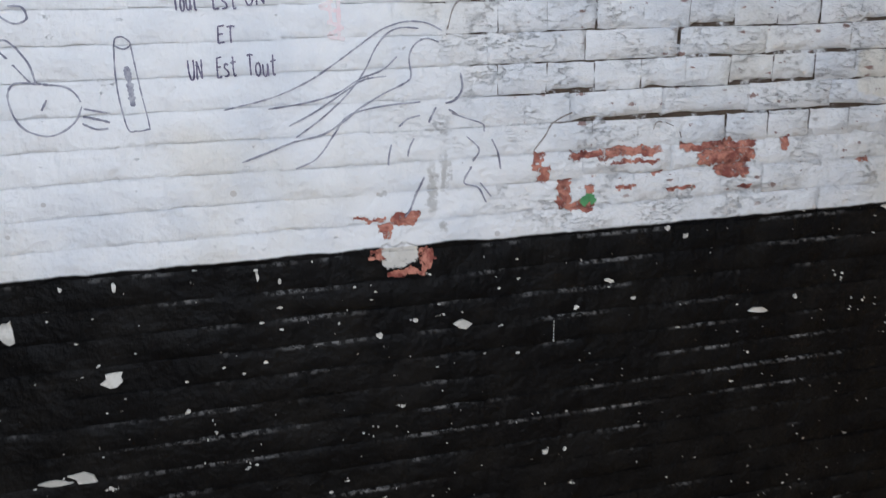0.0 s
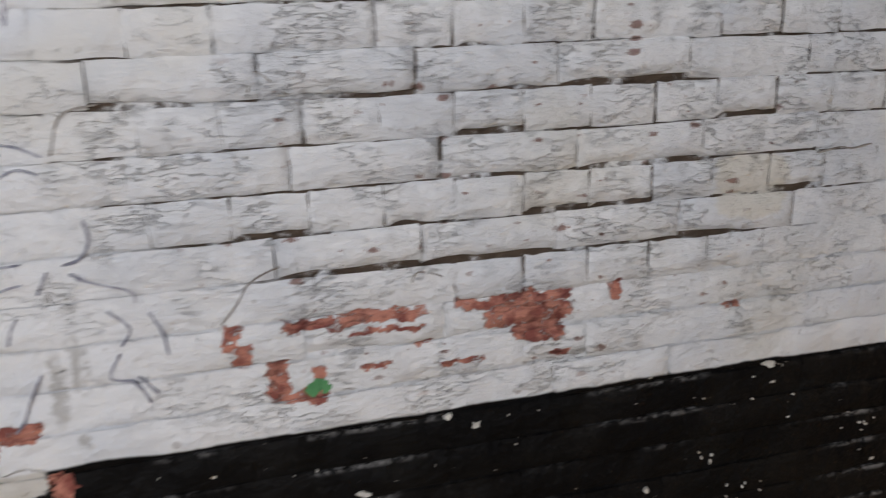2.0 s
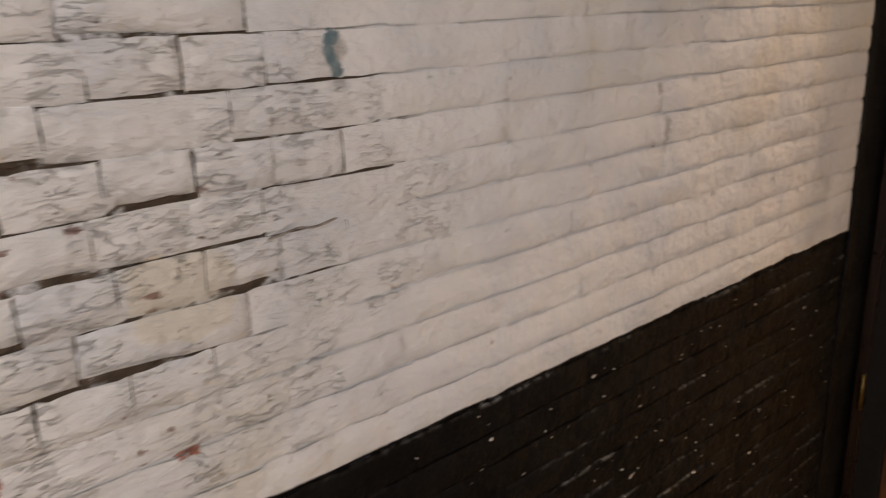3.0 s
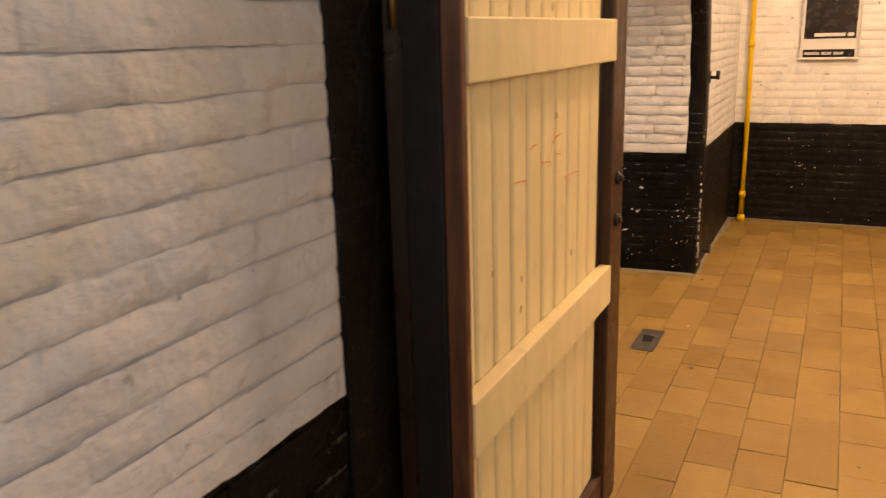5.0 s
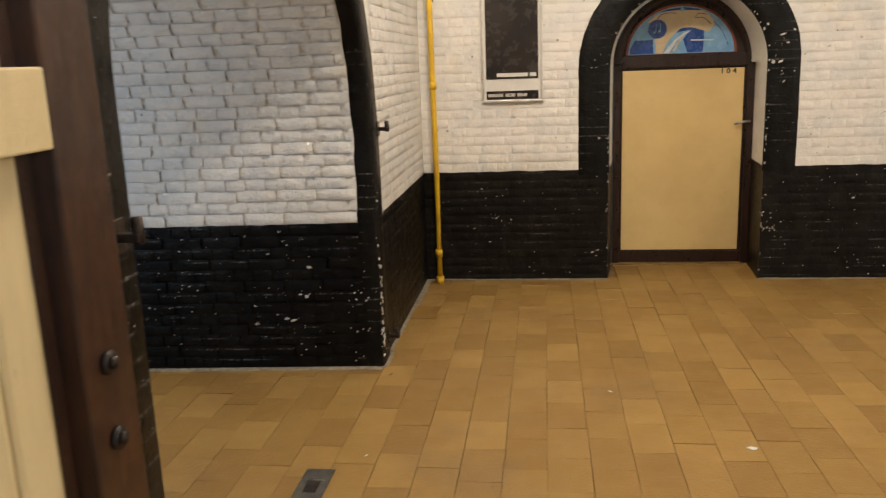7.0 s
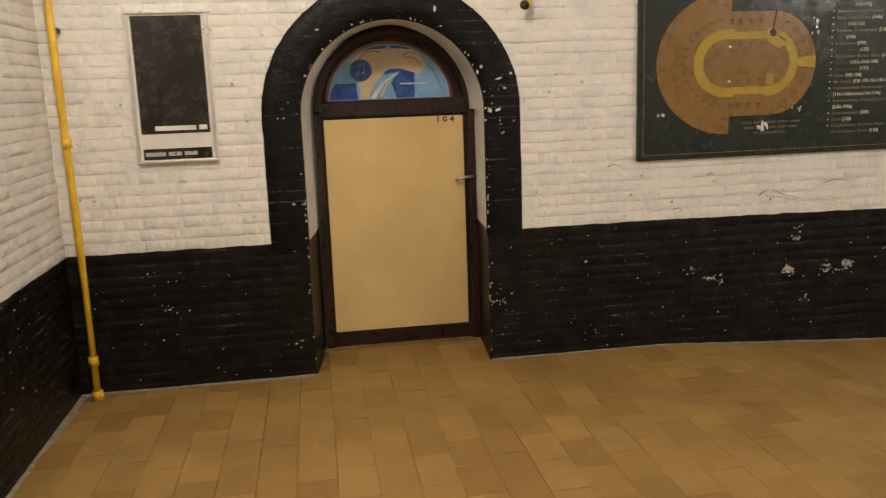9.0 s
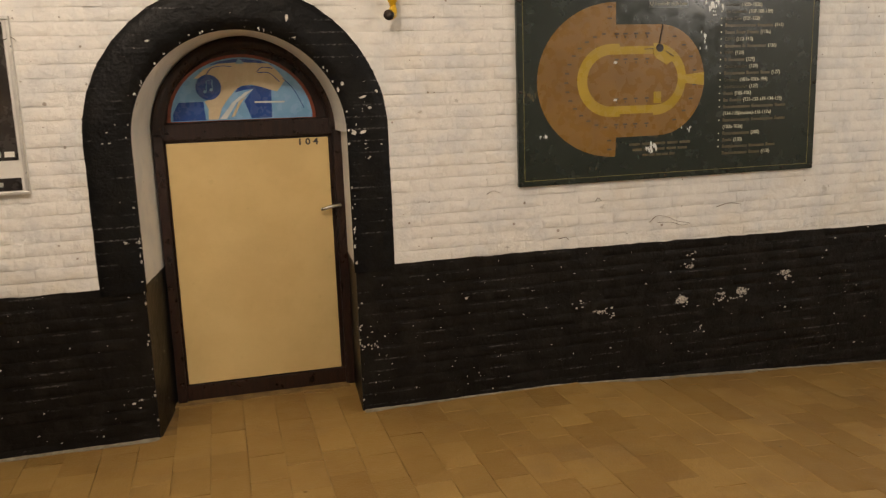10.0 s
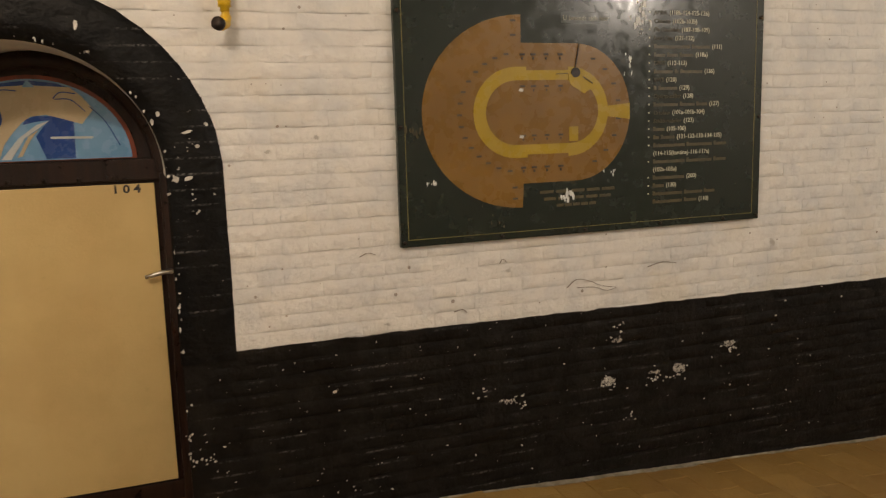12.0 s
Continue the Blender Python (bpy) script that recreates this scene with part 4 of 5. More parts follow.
for z in (2.015, 1.957, 1.330, 1.283):
    on_board("plot_number", [(2.710, z), (2.734, z), (2.734, z + 0.008), (2.710, z + 0.008)], 0.0025, INK_DARK)
for z in (1.733, 1.540):
    on_board("chip", [(2.744, z), (2.762, z - 0.002), (2.766, z + 0.010), (2.748, z + 0.012)], 0.0060, WHITE_FLECK, "small white chip")
text_mesh("heading", "U bevindt zich hier", 0.029, SIGN_HEAD, pose(2.954 - 3.1, SY - 8.0 - 0.0016, 2.024 - SZ0), board, "heading U bevindt zich hier")
NUMBERS = ["(118b-124-125-126)", "(102b-103b)", "(107-108-109)", "(121-122)", "(111)", "(118a)", "(112-113)", "(136)", "(120)", "(129)", "(128)", "(127)", "(101a-101b-104)",
           "(123)", "(105-106)", "(131-132-133-134-135)", "", "(114-115(kantine)-116-117a)", "", "(102a-103a)", "(200)", "(130)", "", "(110)"]
NAMES = ["AMRA", "Clematis", "De Goudvink", "Foto Cine", (0.19, 0.10), (0.06, 0.055, 0.075), "DIWS", (0.10, 0.02, 0.12), "KWB", (0.015, 0.10), "Optima-atelier", (0.13, 0.08, 0.06), "Ortolaan",
         "Schildersatelier", (0.06,), (0.03, 0.075), (0.17, 0.14, 0.07), (), (0.17, 0.14, 0.07), (), (0.17,), (0.06,), (0.16, 0.10, 0.06), (0.16, 0.07)]
for i, (body, words_in) in enumerate(zip(NUMBERS, NAMES)):
    z, u = 2.054 - i * 0.0361, 3.408
    if isinstance(words_in, str):
        name = text_mesh("name_line", words_in, 0.0265, SIGN_DIM, pose(u - 3.1, SY - 8.0 - 0.0014, z - SZ0), board, "faded printed name", squeeze=0.92)
        u += max(v.co.x for v in name.data.vertices) - min(v.co.x for v in name.data.vertices) + 0.012
    else:
        for w in words_in:
            # a word too faint to read: a low bar with a taller first letter
            on_board("name_bar", [(u, z), (u + w, z), (u + w, z + 0.013), (u + 0.012, z + 0.013), (u + 0.012, z + 0.019), (u, z + 0.019)], 0.0012, SIGN_DIM, "dim bar of a name")
            u += w + 0.010
    if words_in and i != 23:
        on_board("bullet", [(3.381, z + 0.006), (3.388, z + 0.006), (3.388, z + 0.013), (3.381, z + 0.013)], 0.0012, SIGN_PALE)
    if body:
        text_mesh("number_line", body, 0.0275, SIGN_PALE, pose(u - 3.1, SY - 8.0 - 0.0014, z - SZ0), board, "pale printed plot numbers", squeeze=0.96, bold=0.0002)
for i, (x0, x1) in enumerate(((2.84, 3.22), (2.86, 3.20), (2.92, 3.12))):
    z = 1.300 - i * 0.030
    for j in range(5):
        a = x0 + (x1 - x0) * j / 5
        on_board("note_bar", [(a, z), (a + (x1 - x0) * 0.17, z), (a + (x1 - x0) * 0.17, z + 0.013), (a, z + 0.013)], 0.0012, SIGN_DIM)
rng = random.Random(5)


def scrapes_and_glints(cu, cz, ru, rz, count, size, material=WHITE_FLECK):
    """Ragged flakes: scraped spots of the board's face, and painted lamp glints."""
    for _ in range(count):
        u, z, r = cu + rng.gauss(0, ru), cz + rng.gauss(0, rz), size * rng.uniform(0.4, 1.3)
        pts = [(u + r * rng.uniform(0.4, 1.0) * math.cos(a) * 0.6, z + r * rng.uniform(0.4, 1.2) * math.sin(a) * 1.3) for a in (k * math.pi / 4 for k in range(8))]
        on_board("scrape_glint", pts, 0.0017 + rng.uniform(0, 0.0006), material, "ragged flake for scraped spots and painted glints")


# the upper right cluster paints lamp glints on the gloss as white flakes
scrapes_and_glints(3.335, 2.04, 0.022, 0.035, 22, 0.014)
scrapes_and_glints(3.285, 1.83, 0.010, 0.035, 9, 0.010)
scrapes_and_glints(2.975, 1.288, 0.012, 0.012, 9, 0.014)
scrapes_and_glints(2.29, 1.575, 0.018, 0.012, 8, 0.012, SIGN_DIM)
scrapes_and_glints(2.36, 1.37, 0.03, 0.004, 7, 0.007)
scrapes_and_glints(3.18, 1.37, 0.025, 0.014, 5, 0.006)
scrapes_and_glints(2.62, 1.22, 0.10, 0.03, 6, 0.008, SIGN_DIM)
for x, z in [(SX0 + 0.014, zz) for zz in (1.135, 1.60, 2.05)] + [(SX1 - 0.016, zz) for zz in (1.135, 1.60, 2.05)] + [(xx, 1.132) for xx in (2.66, 3.06, 3.45, 3.80)]:
    under("screw", bm_tube([(x, SY + 0.001, z), (x, SY - 0.006, z)], 0.008, 10), IRON, board, "", True)

# ---- pipes ----
pipe = thing("gas_pipe", "yellow painted gas pipe rising in the hall corner", "pipe", at=(-0.825, 7.905, 0))
under("pipe", bm_tube([(-0.825, 7.905, 0.0), (-0.825, 7.905, 0.8), (-0.83, 7.905, 1.6), (-0.838, 7.905, TOP)], 0.019, 16), YELLOW, pipe, "", True)
for z in (0.19, 1.335, 2.5):
    under("coupling", bm_tube([(-0.8265, 7.905, z), (-0.8265, 7.905, z + 0.05)], 0.0245, 16), YELLOW, pipe, "", True)
under("foot_sleeve", bm_tube([(-0.825, 7.905, -0.005), (-0.825, 7.905, 0.05)], 0.027, 16), YELLOW, pipe, "", True)
for z in (0.62, 1.9):
    bm = bm_box((-0.835, 7.92, z), (-0.815, 8.0, z + 0.025), 0.002)
    under("bracket", bm, IRON, pipe, "dark pipe bracket")
pipe2 = thing("pipe_end", "yellow pipe with elbow ending on the white wall", "pipe", at=(1.575, 7.945, TOP))
under("pipe", bm_tube([(1.575, 7.945, 2.03), (1.575, 7.945, TOP)], 0.017, 14), YELLOW, pipe2, "", True)
under("collar", bm_tube([(1.575, 7.945, 2.045), (1.575, 7.945, 2.085)], 0.023, 14), YELLOW, pipe2, "", True)
under("elbow", bm_tube([(1.576, 7.945, 2.05), (1.577, 7.945, 2.01), (1.572, 7.935, 1.985), (1.558, 7.915, 1.978), (1.548, 7.900, 1.980)], 0.0195, 14), YELLOW, pipe2, "", True)
under("open_end", bm_tube([(1.549, 7.902, 1.980), (1.540, 7.887, 1.982)], 0.024, 14), IRON, pipe2, "dark open pipe end", True)

# ---- gate hooks on the arch ----


def gate_hook(y, z, turn):
    ob = thing("gate_hook", "black iron gate hook in the arch edge", "hook", "gate hooks of the side arch", at=(-0.915, y, z))
    for name, bm in (("tang", bm_box((-0.03, -0.014, -0.008), (0.055, 0.014, 0.010), 0.003)), ("pin", bm_tube([(0.048, 0, -0.012), (0.048, 0, 0.040)], 0.012, 10)),
                     ("plate", bm_box((-0.004, -0.030, -0.034), (0.006, 0.030, 0.036), 0.003))):
        bm.transform(pose(0, 0, 0, 0, 0, turn))
        part(name, bm, IRON, ob, "", name == "pin")


for y, z, turn in ((6.43, 1.195, 0), (6.44, 0.115, 0), (3.87, 1.195, 0), (3.87, 0.115, 0)):
    gate_hook(y, z, turn)

# ---- floor plate and litter ----
plate = thing("floor_plate", "worn grey metal cover plate set in the floor", "cover plate", at=(-0.95, 5.05, 0))
under("plate", bm_box((-1.006, 4.903, 0.0012), (-0.894, 5.197, 0.004), 0.002), PLATE, plate)
under("recess", bm_box((-0.975, 5.02, 0.0035), (-0.925, 5.10, 0.0055), 0.001), IRON, plate, "dark keyhole plate")
under("rim", bm_box((-0.985, 5.105, 0.0035), (-0.915, 5.112, 0.006), 0.001), STEEL, plate, "bright worn edge")
rng = random.Random(12)
for x, y, s in ((-0.70, 4.78, 0.022), (-0.80, 5.32, 0.012), (0.42, 4.75, 0.02), (0.70, 5.45, 0.024), (-0.86, 6.18, 0.02), (0.95, 7.2, 0.012), (2.1, 7.55, 0.014), (2.25, 7.3, 0.02), (0.2, 6.0, 0.014), (2.3, 7.25, 0.012)):
    bm = bmesh.new()
    bmesh.ops.create_icosphere(bm, subdivisions=1, radius=s)
    for v in bm.verts:
        v.co = Vector((v.co.x * rng.uniform(0.6, 1.2), v.co.y * rng.uniform(0.3, 0.7), v.co.z * 0.18 * rng.uniform(0.5, 1.2)))
    bm.transform(pose(x, y, s * 0.12, 0, 0, rng.uniform(0, 180)))
    ob = part("litter_scrap", bm, GROUT if rng.random() < 0.6 else WHITE_FLECK, None, "", False)
    tagged(ob, "small dry scrap of litter on the pavers", "litter", "litter on the floor")

# ---- writing and drawing on the passage wall ----
ON_MARK = pose(-0.8935, 0, 0, 0, 0, 90)


def drawing(name, label, category, strokes, width, material, m=ON_MARK, group="drawings on the passage wall"):
    ob = thing(name, label, category, group, at=m @ Vector((strokes[0][0][0], 0, strokes[0][0][1])))
    for k, controls in enumerate(strokes):
        under("stroke", bm_stroke(controls, width, 0.0012 + 0.0003 * k, m), material, ob)
    return ob


drawing("wall_drawing", "grey marker lines of long flowing strands", "graffiti", [
    [(-0.483, 1.315), (-0.513, 1.329), (-0.551, 1.332), (-0.593, 1.320), (-0.636, 1.293), (-0.678, 1.265), (-0.730, 1.234), (-0.797, 1.208), (-0.878, 1.191)],
    [(-0.527, 1.320), (-0.559, 1.322), (-0.585, 1.312), (-0.607, 1.287), (-0.630, 1.246), (-0.665, 1.205), (-0.709, 1.168), (-0.757, 1.136)],
    [(-0.568, 1.272), (-0.596, 1.249), (-0.639, 1.234), (-0.682, 1.210), (-0.741, 1.196), (-0.802, 1.189)],
    [(-0.589, 1.238), (-0.630, 1.233), (-0.665, 1.214), (-0.717, 1.182), (-0.768, 1.157)],
    [(-0.527, 1.189), (-0.581, 1.186), (-0.633, 1.179), (-0.667, 1.166), (-0.690, 1.136), (-0.723, 1.096), (-0.762, 1.079)],
    [(-0.490, 1.295), (-0.513, 1.302), (-0.536, 1.291), (-0.546, 1.268), (-0.543, 1.238), (-0.554, 1.225), (-0.597, 1.206), (-0.641, 1.182)],
    [(-0.641, 1.182), (-0.668, 1.162), (-0.711, 1.138), (-0.762, 1.128), (-0.809, 1.112), (-0.855, 1.097)]], 0.0027, PENCIL)
drawing("wall_drawing", "grey marker outline of short curved lines", "graffiti", [
    [(-0.528, 1.164), (-0.551, 1.159), (-0.569, 1.145)], [(-0.469, 1.166), (-0.445, 1.156), (-0.408, 1.142), (-0.404, 1.127)],
    [(-0.584, 1.113), (-0.589, 1.094), (-0.591, 1.075)], [(-0.541, 1.122), (-0.550, 1.105), (-0.554, 1.089)],
    [(-0.439, 1.120), (-0.415, 1.094), (-0.427, 1.071)], [(-0.430, 1.062), (-0.445, 1.031), (-0.417, 1.019), (-0.401, 0.989)],
    [(-0.413, 1.029), (-0.391, 1.000)], [(-0.390, 1.113), (-0.377, 1.084), (-0.372, 1.052)], [(-0.523, 1.047), (-0.540, 1.015), (-0.552, 0.987), (-0.563, 0.973)],
    [(-0.498, 1.178), (-0.507, 1.161), (-0.512, 1.150)], [(-0.474, 1.173), (-0.458, 1.163)], [(-0.450, 1.238), (-0.447, 1.211), (-0.460, 1.190), (-0.480, 1.184)]], 0.0029, PENCIL)
drawing("wall_drawing", "dark ink outline of a round shape with loops", "graffiti", [
    [(-1.164, 1.248), (-1.205, 1.250), (-1.218, 1.225), (-1.205, 1.180), (-1.165, 1.162), (-1.125, 1.180), (-1.108, 1.213), (-1.125, 1.240), (-1.164, 1.248)],
    [(-1.180, 1.250), (-1.205, 1.285), (-1.225, 1.312), (-1.205, 1.318), (-1.180, 1.285), (-1.172, 1.250)], [(-1.160, 1.222), (-1.170, 1.205)],
    [(-1.105, 1.205), (-1.085, 1.200), (-1.068, 1.196)], [(-1.108, 1.192), (-1.085, 1.186), (-1.066, 1.180)], [(-1.110, 1.180), (-1.090, 1.170), (-1.070, 1.170)],
    [(-1.215, 1.360), (-1.190, 1.345), (-1.170, 1.352), (-1.175, 1.370), (-1.195, 1.372)]], 0.0032, PENCIL)
cigar = drawing("wall_drawing", "dark ink outline of an upright tube", "graffiti", [
    [(-1.045, 1.306), (-1.048, 1.240), (-1.040, 1.170), (-1.025, 1.163), (-1.008, 1.165), (-1.004, 1.172), (-1.012, 1.240), (-1.018, 1.305)],
    [(-1.045, 1.306), (-1.040, 1.318), (-1.028, 1.319), (-1.018, 1.308), (-1.030, 1.300), (-1.045, 1.306)]], 0.0024, PENCIL)
under("lettering_bar", bm_stroke([(-1.026, 1.205), (-1.027, 1.240), (-1.029, 1.272)], 0.009, 0.0014, ON_MARK, None, 0.6), PENCIL, cigar, "upright bar of scribbled lettering")
words = thing("wall_writing", "purple marker words written on white painted brick", "graffiti", "drawings on the passage wall", at=(-0.8935, -0.94, 1.24))
# pen strokes of each written letter in a box one wide and one high
PEN = {"T": [[(0.02, 0.95), (0.5, 1.0), (1.0, 0.97)], [(0.5, 1.0), (0.46, 0.5), (0.5, 0.0)]], "E": [[(0.12, 1.0), (0.1, 0.5), (0.12, 0.0)], [(0.12, 0.98), (0.9, 1.04)], [(0.1, 0.52), (0.75, 0.55)], [(0.12, 0.0), (0.9, 0.06)]],
       "U": [[(0.05, 1.0), (0.06, 0.4), (0.3, 0.02), (0.7, 0.06), (0.9, 0.5), (0.92, 1.0)]], "N": [[(0.08, 0.0), (0.12, 0.95)], [(0.12, 0.95), (0.85, 0.06)], [(0.85, 0.06), (0.9, 1.05)]],
       "o": [[(0.5, 0.62), (0.15, 0.42), (0.2, 0.08), (0.6, 0.0), (0.88, 0.25), (0.75, 0.55), (0.5, 0.62)]], "u": [[(0.1, 0.6), (0.14, 0.12), (0.5, 0.0), (0.8, 0.2), (0.86, 0.62)], [(0.86, 0.62), (0.92, 0.0)]],
       "t": [[(0.5, 1.0), (0.45, 0.4), (0.55, 0.05), (0.9, 0.06)], [(0.05, 0.66), (0.95, 0.74)]], "s": [[(0.85, 0.58), (0.4, 0.64), (0.2, 0.46), (0.7, 0.28), (0.75, 0.08), (0.1, 0.0)]],
       "C": [[(0.95, 0.85), (0.6, 1.0), (0.12, 0.65), (0.15, 0.2), (0.55, 0.0), (0.95, 0.12)]], "O": [[(0.5, 1.0), (0.1, 0.7), (0.12, 0.25), (0.5, 0.0), (0.9, 0.3), (0.88, 0.75), (0.5, 1.0)]],
       "I": [[(0.5, 1.0), (0.48, 0.0)], [(0.15, 1.0), (0.85, 1.02)], [(0.12, 0.0), (0.85, 0.02)]], "L": [[(0.15, 1.0), (0.12, 0.02)], [(0.12, 0.02), (0.9, 0.05)]], "S": [[(0.9, 0.9), (0.45, 1.0), (0.15, 0.75), (0.75, 0.4), (0.7, 0.08), (0.1, 0.03)]],
       "\u2013": [[(0.0, 0.5), (1.0, 0.55)]]}
hand_rng = random.Random(21)
for body, u0, u1, z0, size in (("Tout", -0.943, -0.903, 1.359, 0.033), ("Est", -0.880, -0.838, 1.361, 0.031), ("UN", -0.827, -0.790, 1.367, 0.030), ("ET", -0.878, -0.846, 1.304, 0.028),
                               ("UN", -0.930, -0.905, 1.246, 0.033), ("Est", -0.884, -0.848, 1.247, 0.034), ("Tout", -0.832, -0.781, 1.248, 0.036),
                               ("COUILLE", -0.889, -0.764, 1.439, 0.040), ("\u2013", -0.732, -0.712, 1.443, 0.040), ("INTESTIN", -0.690, -0.490, 1.459, 0.040)):
    bm, step = bmesh.new(), (u1 - u0) / len(body)
    for k, letter in enumerate(body):
        lean, drop = hand_rng.uniform(-0.05, 0.12), hand_rng.uniform(-0.05, 0.05)
        for n_stroke, line in enumerate(PEN[letter]):
            bm_stroke([(u0 + step * (k + 0.84 * (a + lean * b)), z0 + size * (b + drop)) for a, b in line], 0.0029, 0.0016 + 0.0002 * n_stroke, ON_MARK, bm)
    under("lettering", bm, PENCIL if body == "INTESTIN" else INK, words)
drawing("marker_smear", "faded pink marker scribble on the wall", "graffiti", [[(-0.70, 1.385), (-0.68, 1.372), (-0.70, 1.36), (-0.665, 1.352)], [(-0.69, 1.335), (-0.665, 1.325), (-0.688, 1.312), (-0.66, 1.305)],
                                                                      [(-0.685, 1.39), (-0.683, 1.33)], [(-0.668, 1.388), (-0.670, 1.31)]], 0.007, PINK)
drawing("marker_smear", "dark teal paint smear on the wall", "graffiti", [[(0.690, 1.475), (0.686, 1.455), (0.700, 1.425)], [(0.684, 1.474), (0.700, 1.468)]], 0.014, TEAL)
drawing("marker_smear", "small green paint spot on bare brick", "graffiti", [[(-0.200, 0.968), (-0.185, 0.982), (-0.172, 0.970)]], 0.016, GREEN_SPOT)

drawing("paint_crack", "thin dark cracks where layers of paint lift", "paint crack", [
    [(-0.305, 1.083), (-0.282, 1.110), (-0.263, 1.137), (-0.216, 1.155), (-0.138, 1.154)], [(-0.054, 1.101), (-0.041, 1.126), (0.001, 1.112), (0.013, 1.091)],
    [(-0.474, 1.316), (-0.456, 1.362), (-0.413, 1.373)], [(-0.245, 1.377), (-0.235, 1.402), (-0.198, 1.372)],
    [(0.585, 1.246), (0.625, 1.252), (0.650, 1.249), (0.682, 1.254)]], 0.0022, CRACK)

drawing("paint_crack", "thin brown cracks round peeling white paint", "paint crack", [
    [(2.98, 0.872), (3.03, 0.905), (3.098, 0.892), (3.15, 0.868), (3.235, 0.850)], [(3.03, 0.868), (3.12, 0.862), (3.18, 0.842), (3.235, 0.848)], [(2.655, 1.01), (2.67, 1.028), (2.69, 1.012)],
    [(2.04, 1.09), (2.075, 1.104), (2.11, 1.094)], [(2.44, 0.822), (2.48, 0.828), (2.50, 0.812)], [(3.40, 0.93), (3.48, 0.945), (3.56, 0.935)]], 0.0024, CRACK, pose(0, 7.9935, 0), "cracks in the hall wall's paint")

# ---- flaked paint on the black dados ----


def flakes(name, spots, m, parent, label, seed):
    """Ragged scabs of old white paint, each (along, up, half width, half height), proud of the wall m."""
    rng = random.Random(seed)
    bm = bmesh.new()
    for u, z, ru, rz in spots:
        sides = 9 if ru > 0.006 else 6
        phase = rng.uniform(0, 6.3)
        rim = [(math.cos(phase + 6.2832 * k / sides) * ru * rng.uniform(0.45, 1.15), math.sin(phase + 6.2832 * k / sides) * rz * rng.uniform(0.45, 1.15)) for k in range(sides)]
        lean = rng.uniform(-0.25, 0.25)
        front = [bm.verts.new(m @ Vector((u + a, -0.0010 + rng.uniform(-0.0004, 0.0004), z + b + lean * a))) for a, b in rim]
        back = [bm.verts.new(m @ Vector((u + a * 1.06, 0.0030, z + b * 1.06 + lean * a))) for a, b in rim]
        bm.faces.new(front)
        for k in range(sides):
            bm.faces.new((front[k], back[k], back[(k + 1) % sides], front[(k + 1) % sides]))
    bmesh.ops.recalc_face_normals(bm, faces=bm.faces)
    return tagged(part(name, bm, OLD_WHITE, parent, label), kind="stuff")


def cluster(rng, u, z, du, dz, count, size):
    return [(rng.gauss(u, du), rng.gauss(z, dz), size * rng.uniform(0.3, 1.3), size * rng.uniform(0.3, 1.0)) for _ in range(count)]


rng = random.Random(8)
spots = [(-1.123, 0.708, 0.025, 0.017), (-1.287, 0.821, 0.016, 0.030), (-1.20, 0.511, 0.030, 0.013), (-1.25, 0.508, 0.030, 0.007), (-0.450, 0.737, 0.022, 0.012), (-0.549, 0.758, 0.006, 0.006), (-0.622, 0.733, 0.007, 0.009),
         (0.238, 0.689, 0.032, 0.007), (0.038, 0.881, 0.009, 0.007), (-0.004, 0.901, 0.008, 0.006), (-0.133, 0.799, 0.011, 0.005), (-0.205, 0.746, 0.007, 0.005), (-0.999, 0.621, 0.006, 0.006), (-0.807, 0.866, 0.005, 0.006)]
spots += [(-1.100, 0.885, 0.005, 0.011), (-0.847, 0.881, 0.004, 0.010), (-1.189, 0.890, 0.004, 0.006), (-0.267, 0.414, 0.009, 0.006), (-0.221, 0.413, 0.006, 0.006), (0.537, 0.905, 0.014, 0.007), (0.326, 0.713, 0.005, 0.006)]
spots += [(-0.254, 0.72 - 0.007 * k, 0.0014, 0.003) for k in range(7)]
for u, z in ((-0.96, 0.566), (0.428, 0.750), (0.492, 0.674), (0.60, 0.62), (-0.645, 0.523), (-0.90, 0.49), (0.75, 0.76), (0.90, 0.62)):
    spots += cluster(rng, u, z, 0.012, 0.012, 5, 0.0035)
for _ in range(190):
    spots += [(rng.uniform(-1.6, 2.2), rng.uniform(0.12, 0.895), rng.choice((0.0010, 0.0014, 0.0022, 0.0034)), rng.choice((0.0010, 0.0016, 0.0024)))]
flakes("paint_flakes", spots, pose(-0.8925, 0, 0, 0, 0, 90), wall_left, "small scabs of old white paint", 3)
spots = []
for u, z, count in ((2.725, 0.383, 14), (3.187, 0.405, 18), (3.433, 0.387, 12), (3.585, 0.413, 16), (3.246, 0.648, 10), (3.895, 0.494, 12), (3.325, 0.234, 6), (2.55, 0.45, 6), (1.40, 0.34, 8), (0.25, 0.20, 6), (-0.45, 0.45, 6)):
    spots += cluster(rng, u, z, 0.026, 0.018, count, 0.0065)
for _ in range(150):
    u = rng.uniform(-0.85, 4.6)
    if not 0.28 < u < 1.40:
        spots += [(u, rng.uniform(0.03, 0.74) if u < 2.4 else rng.uniform(0.0, 0.74), rng.choice((0.002, 0.003, 0.006)), rng.choice((0.002, 0.003, 0.005)))]
flakes("paint_flakes", spots, pose(0, 7.9915, 0), wall_far, "small scabs of old white paint", 4)
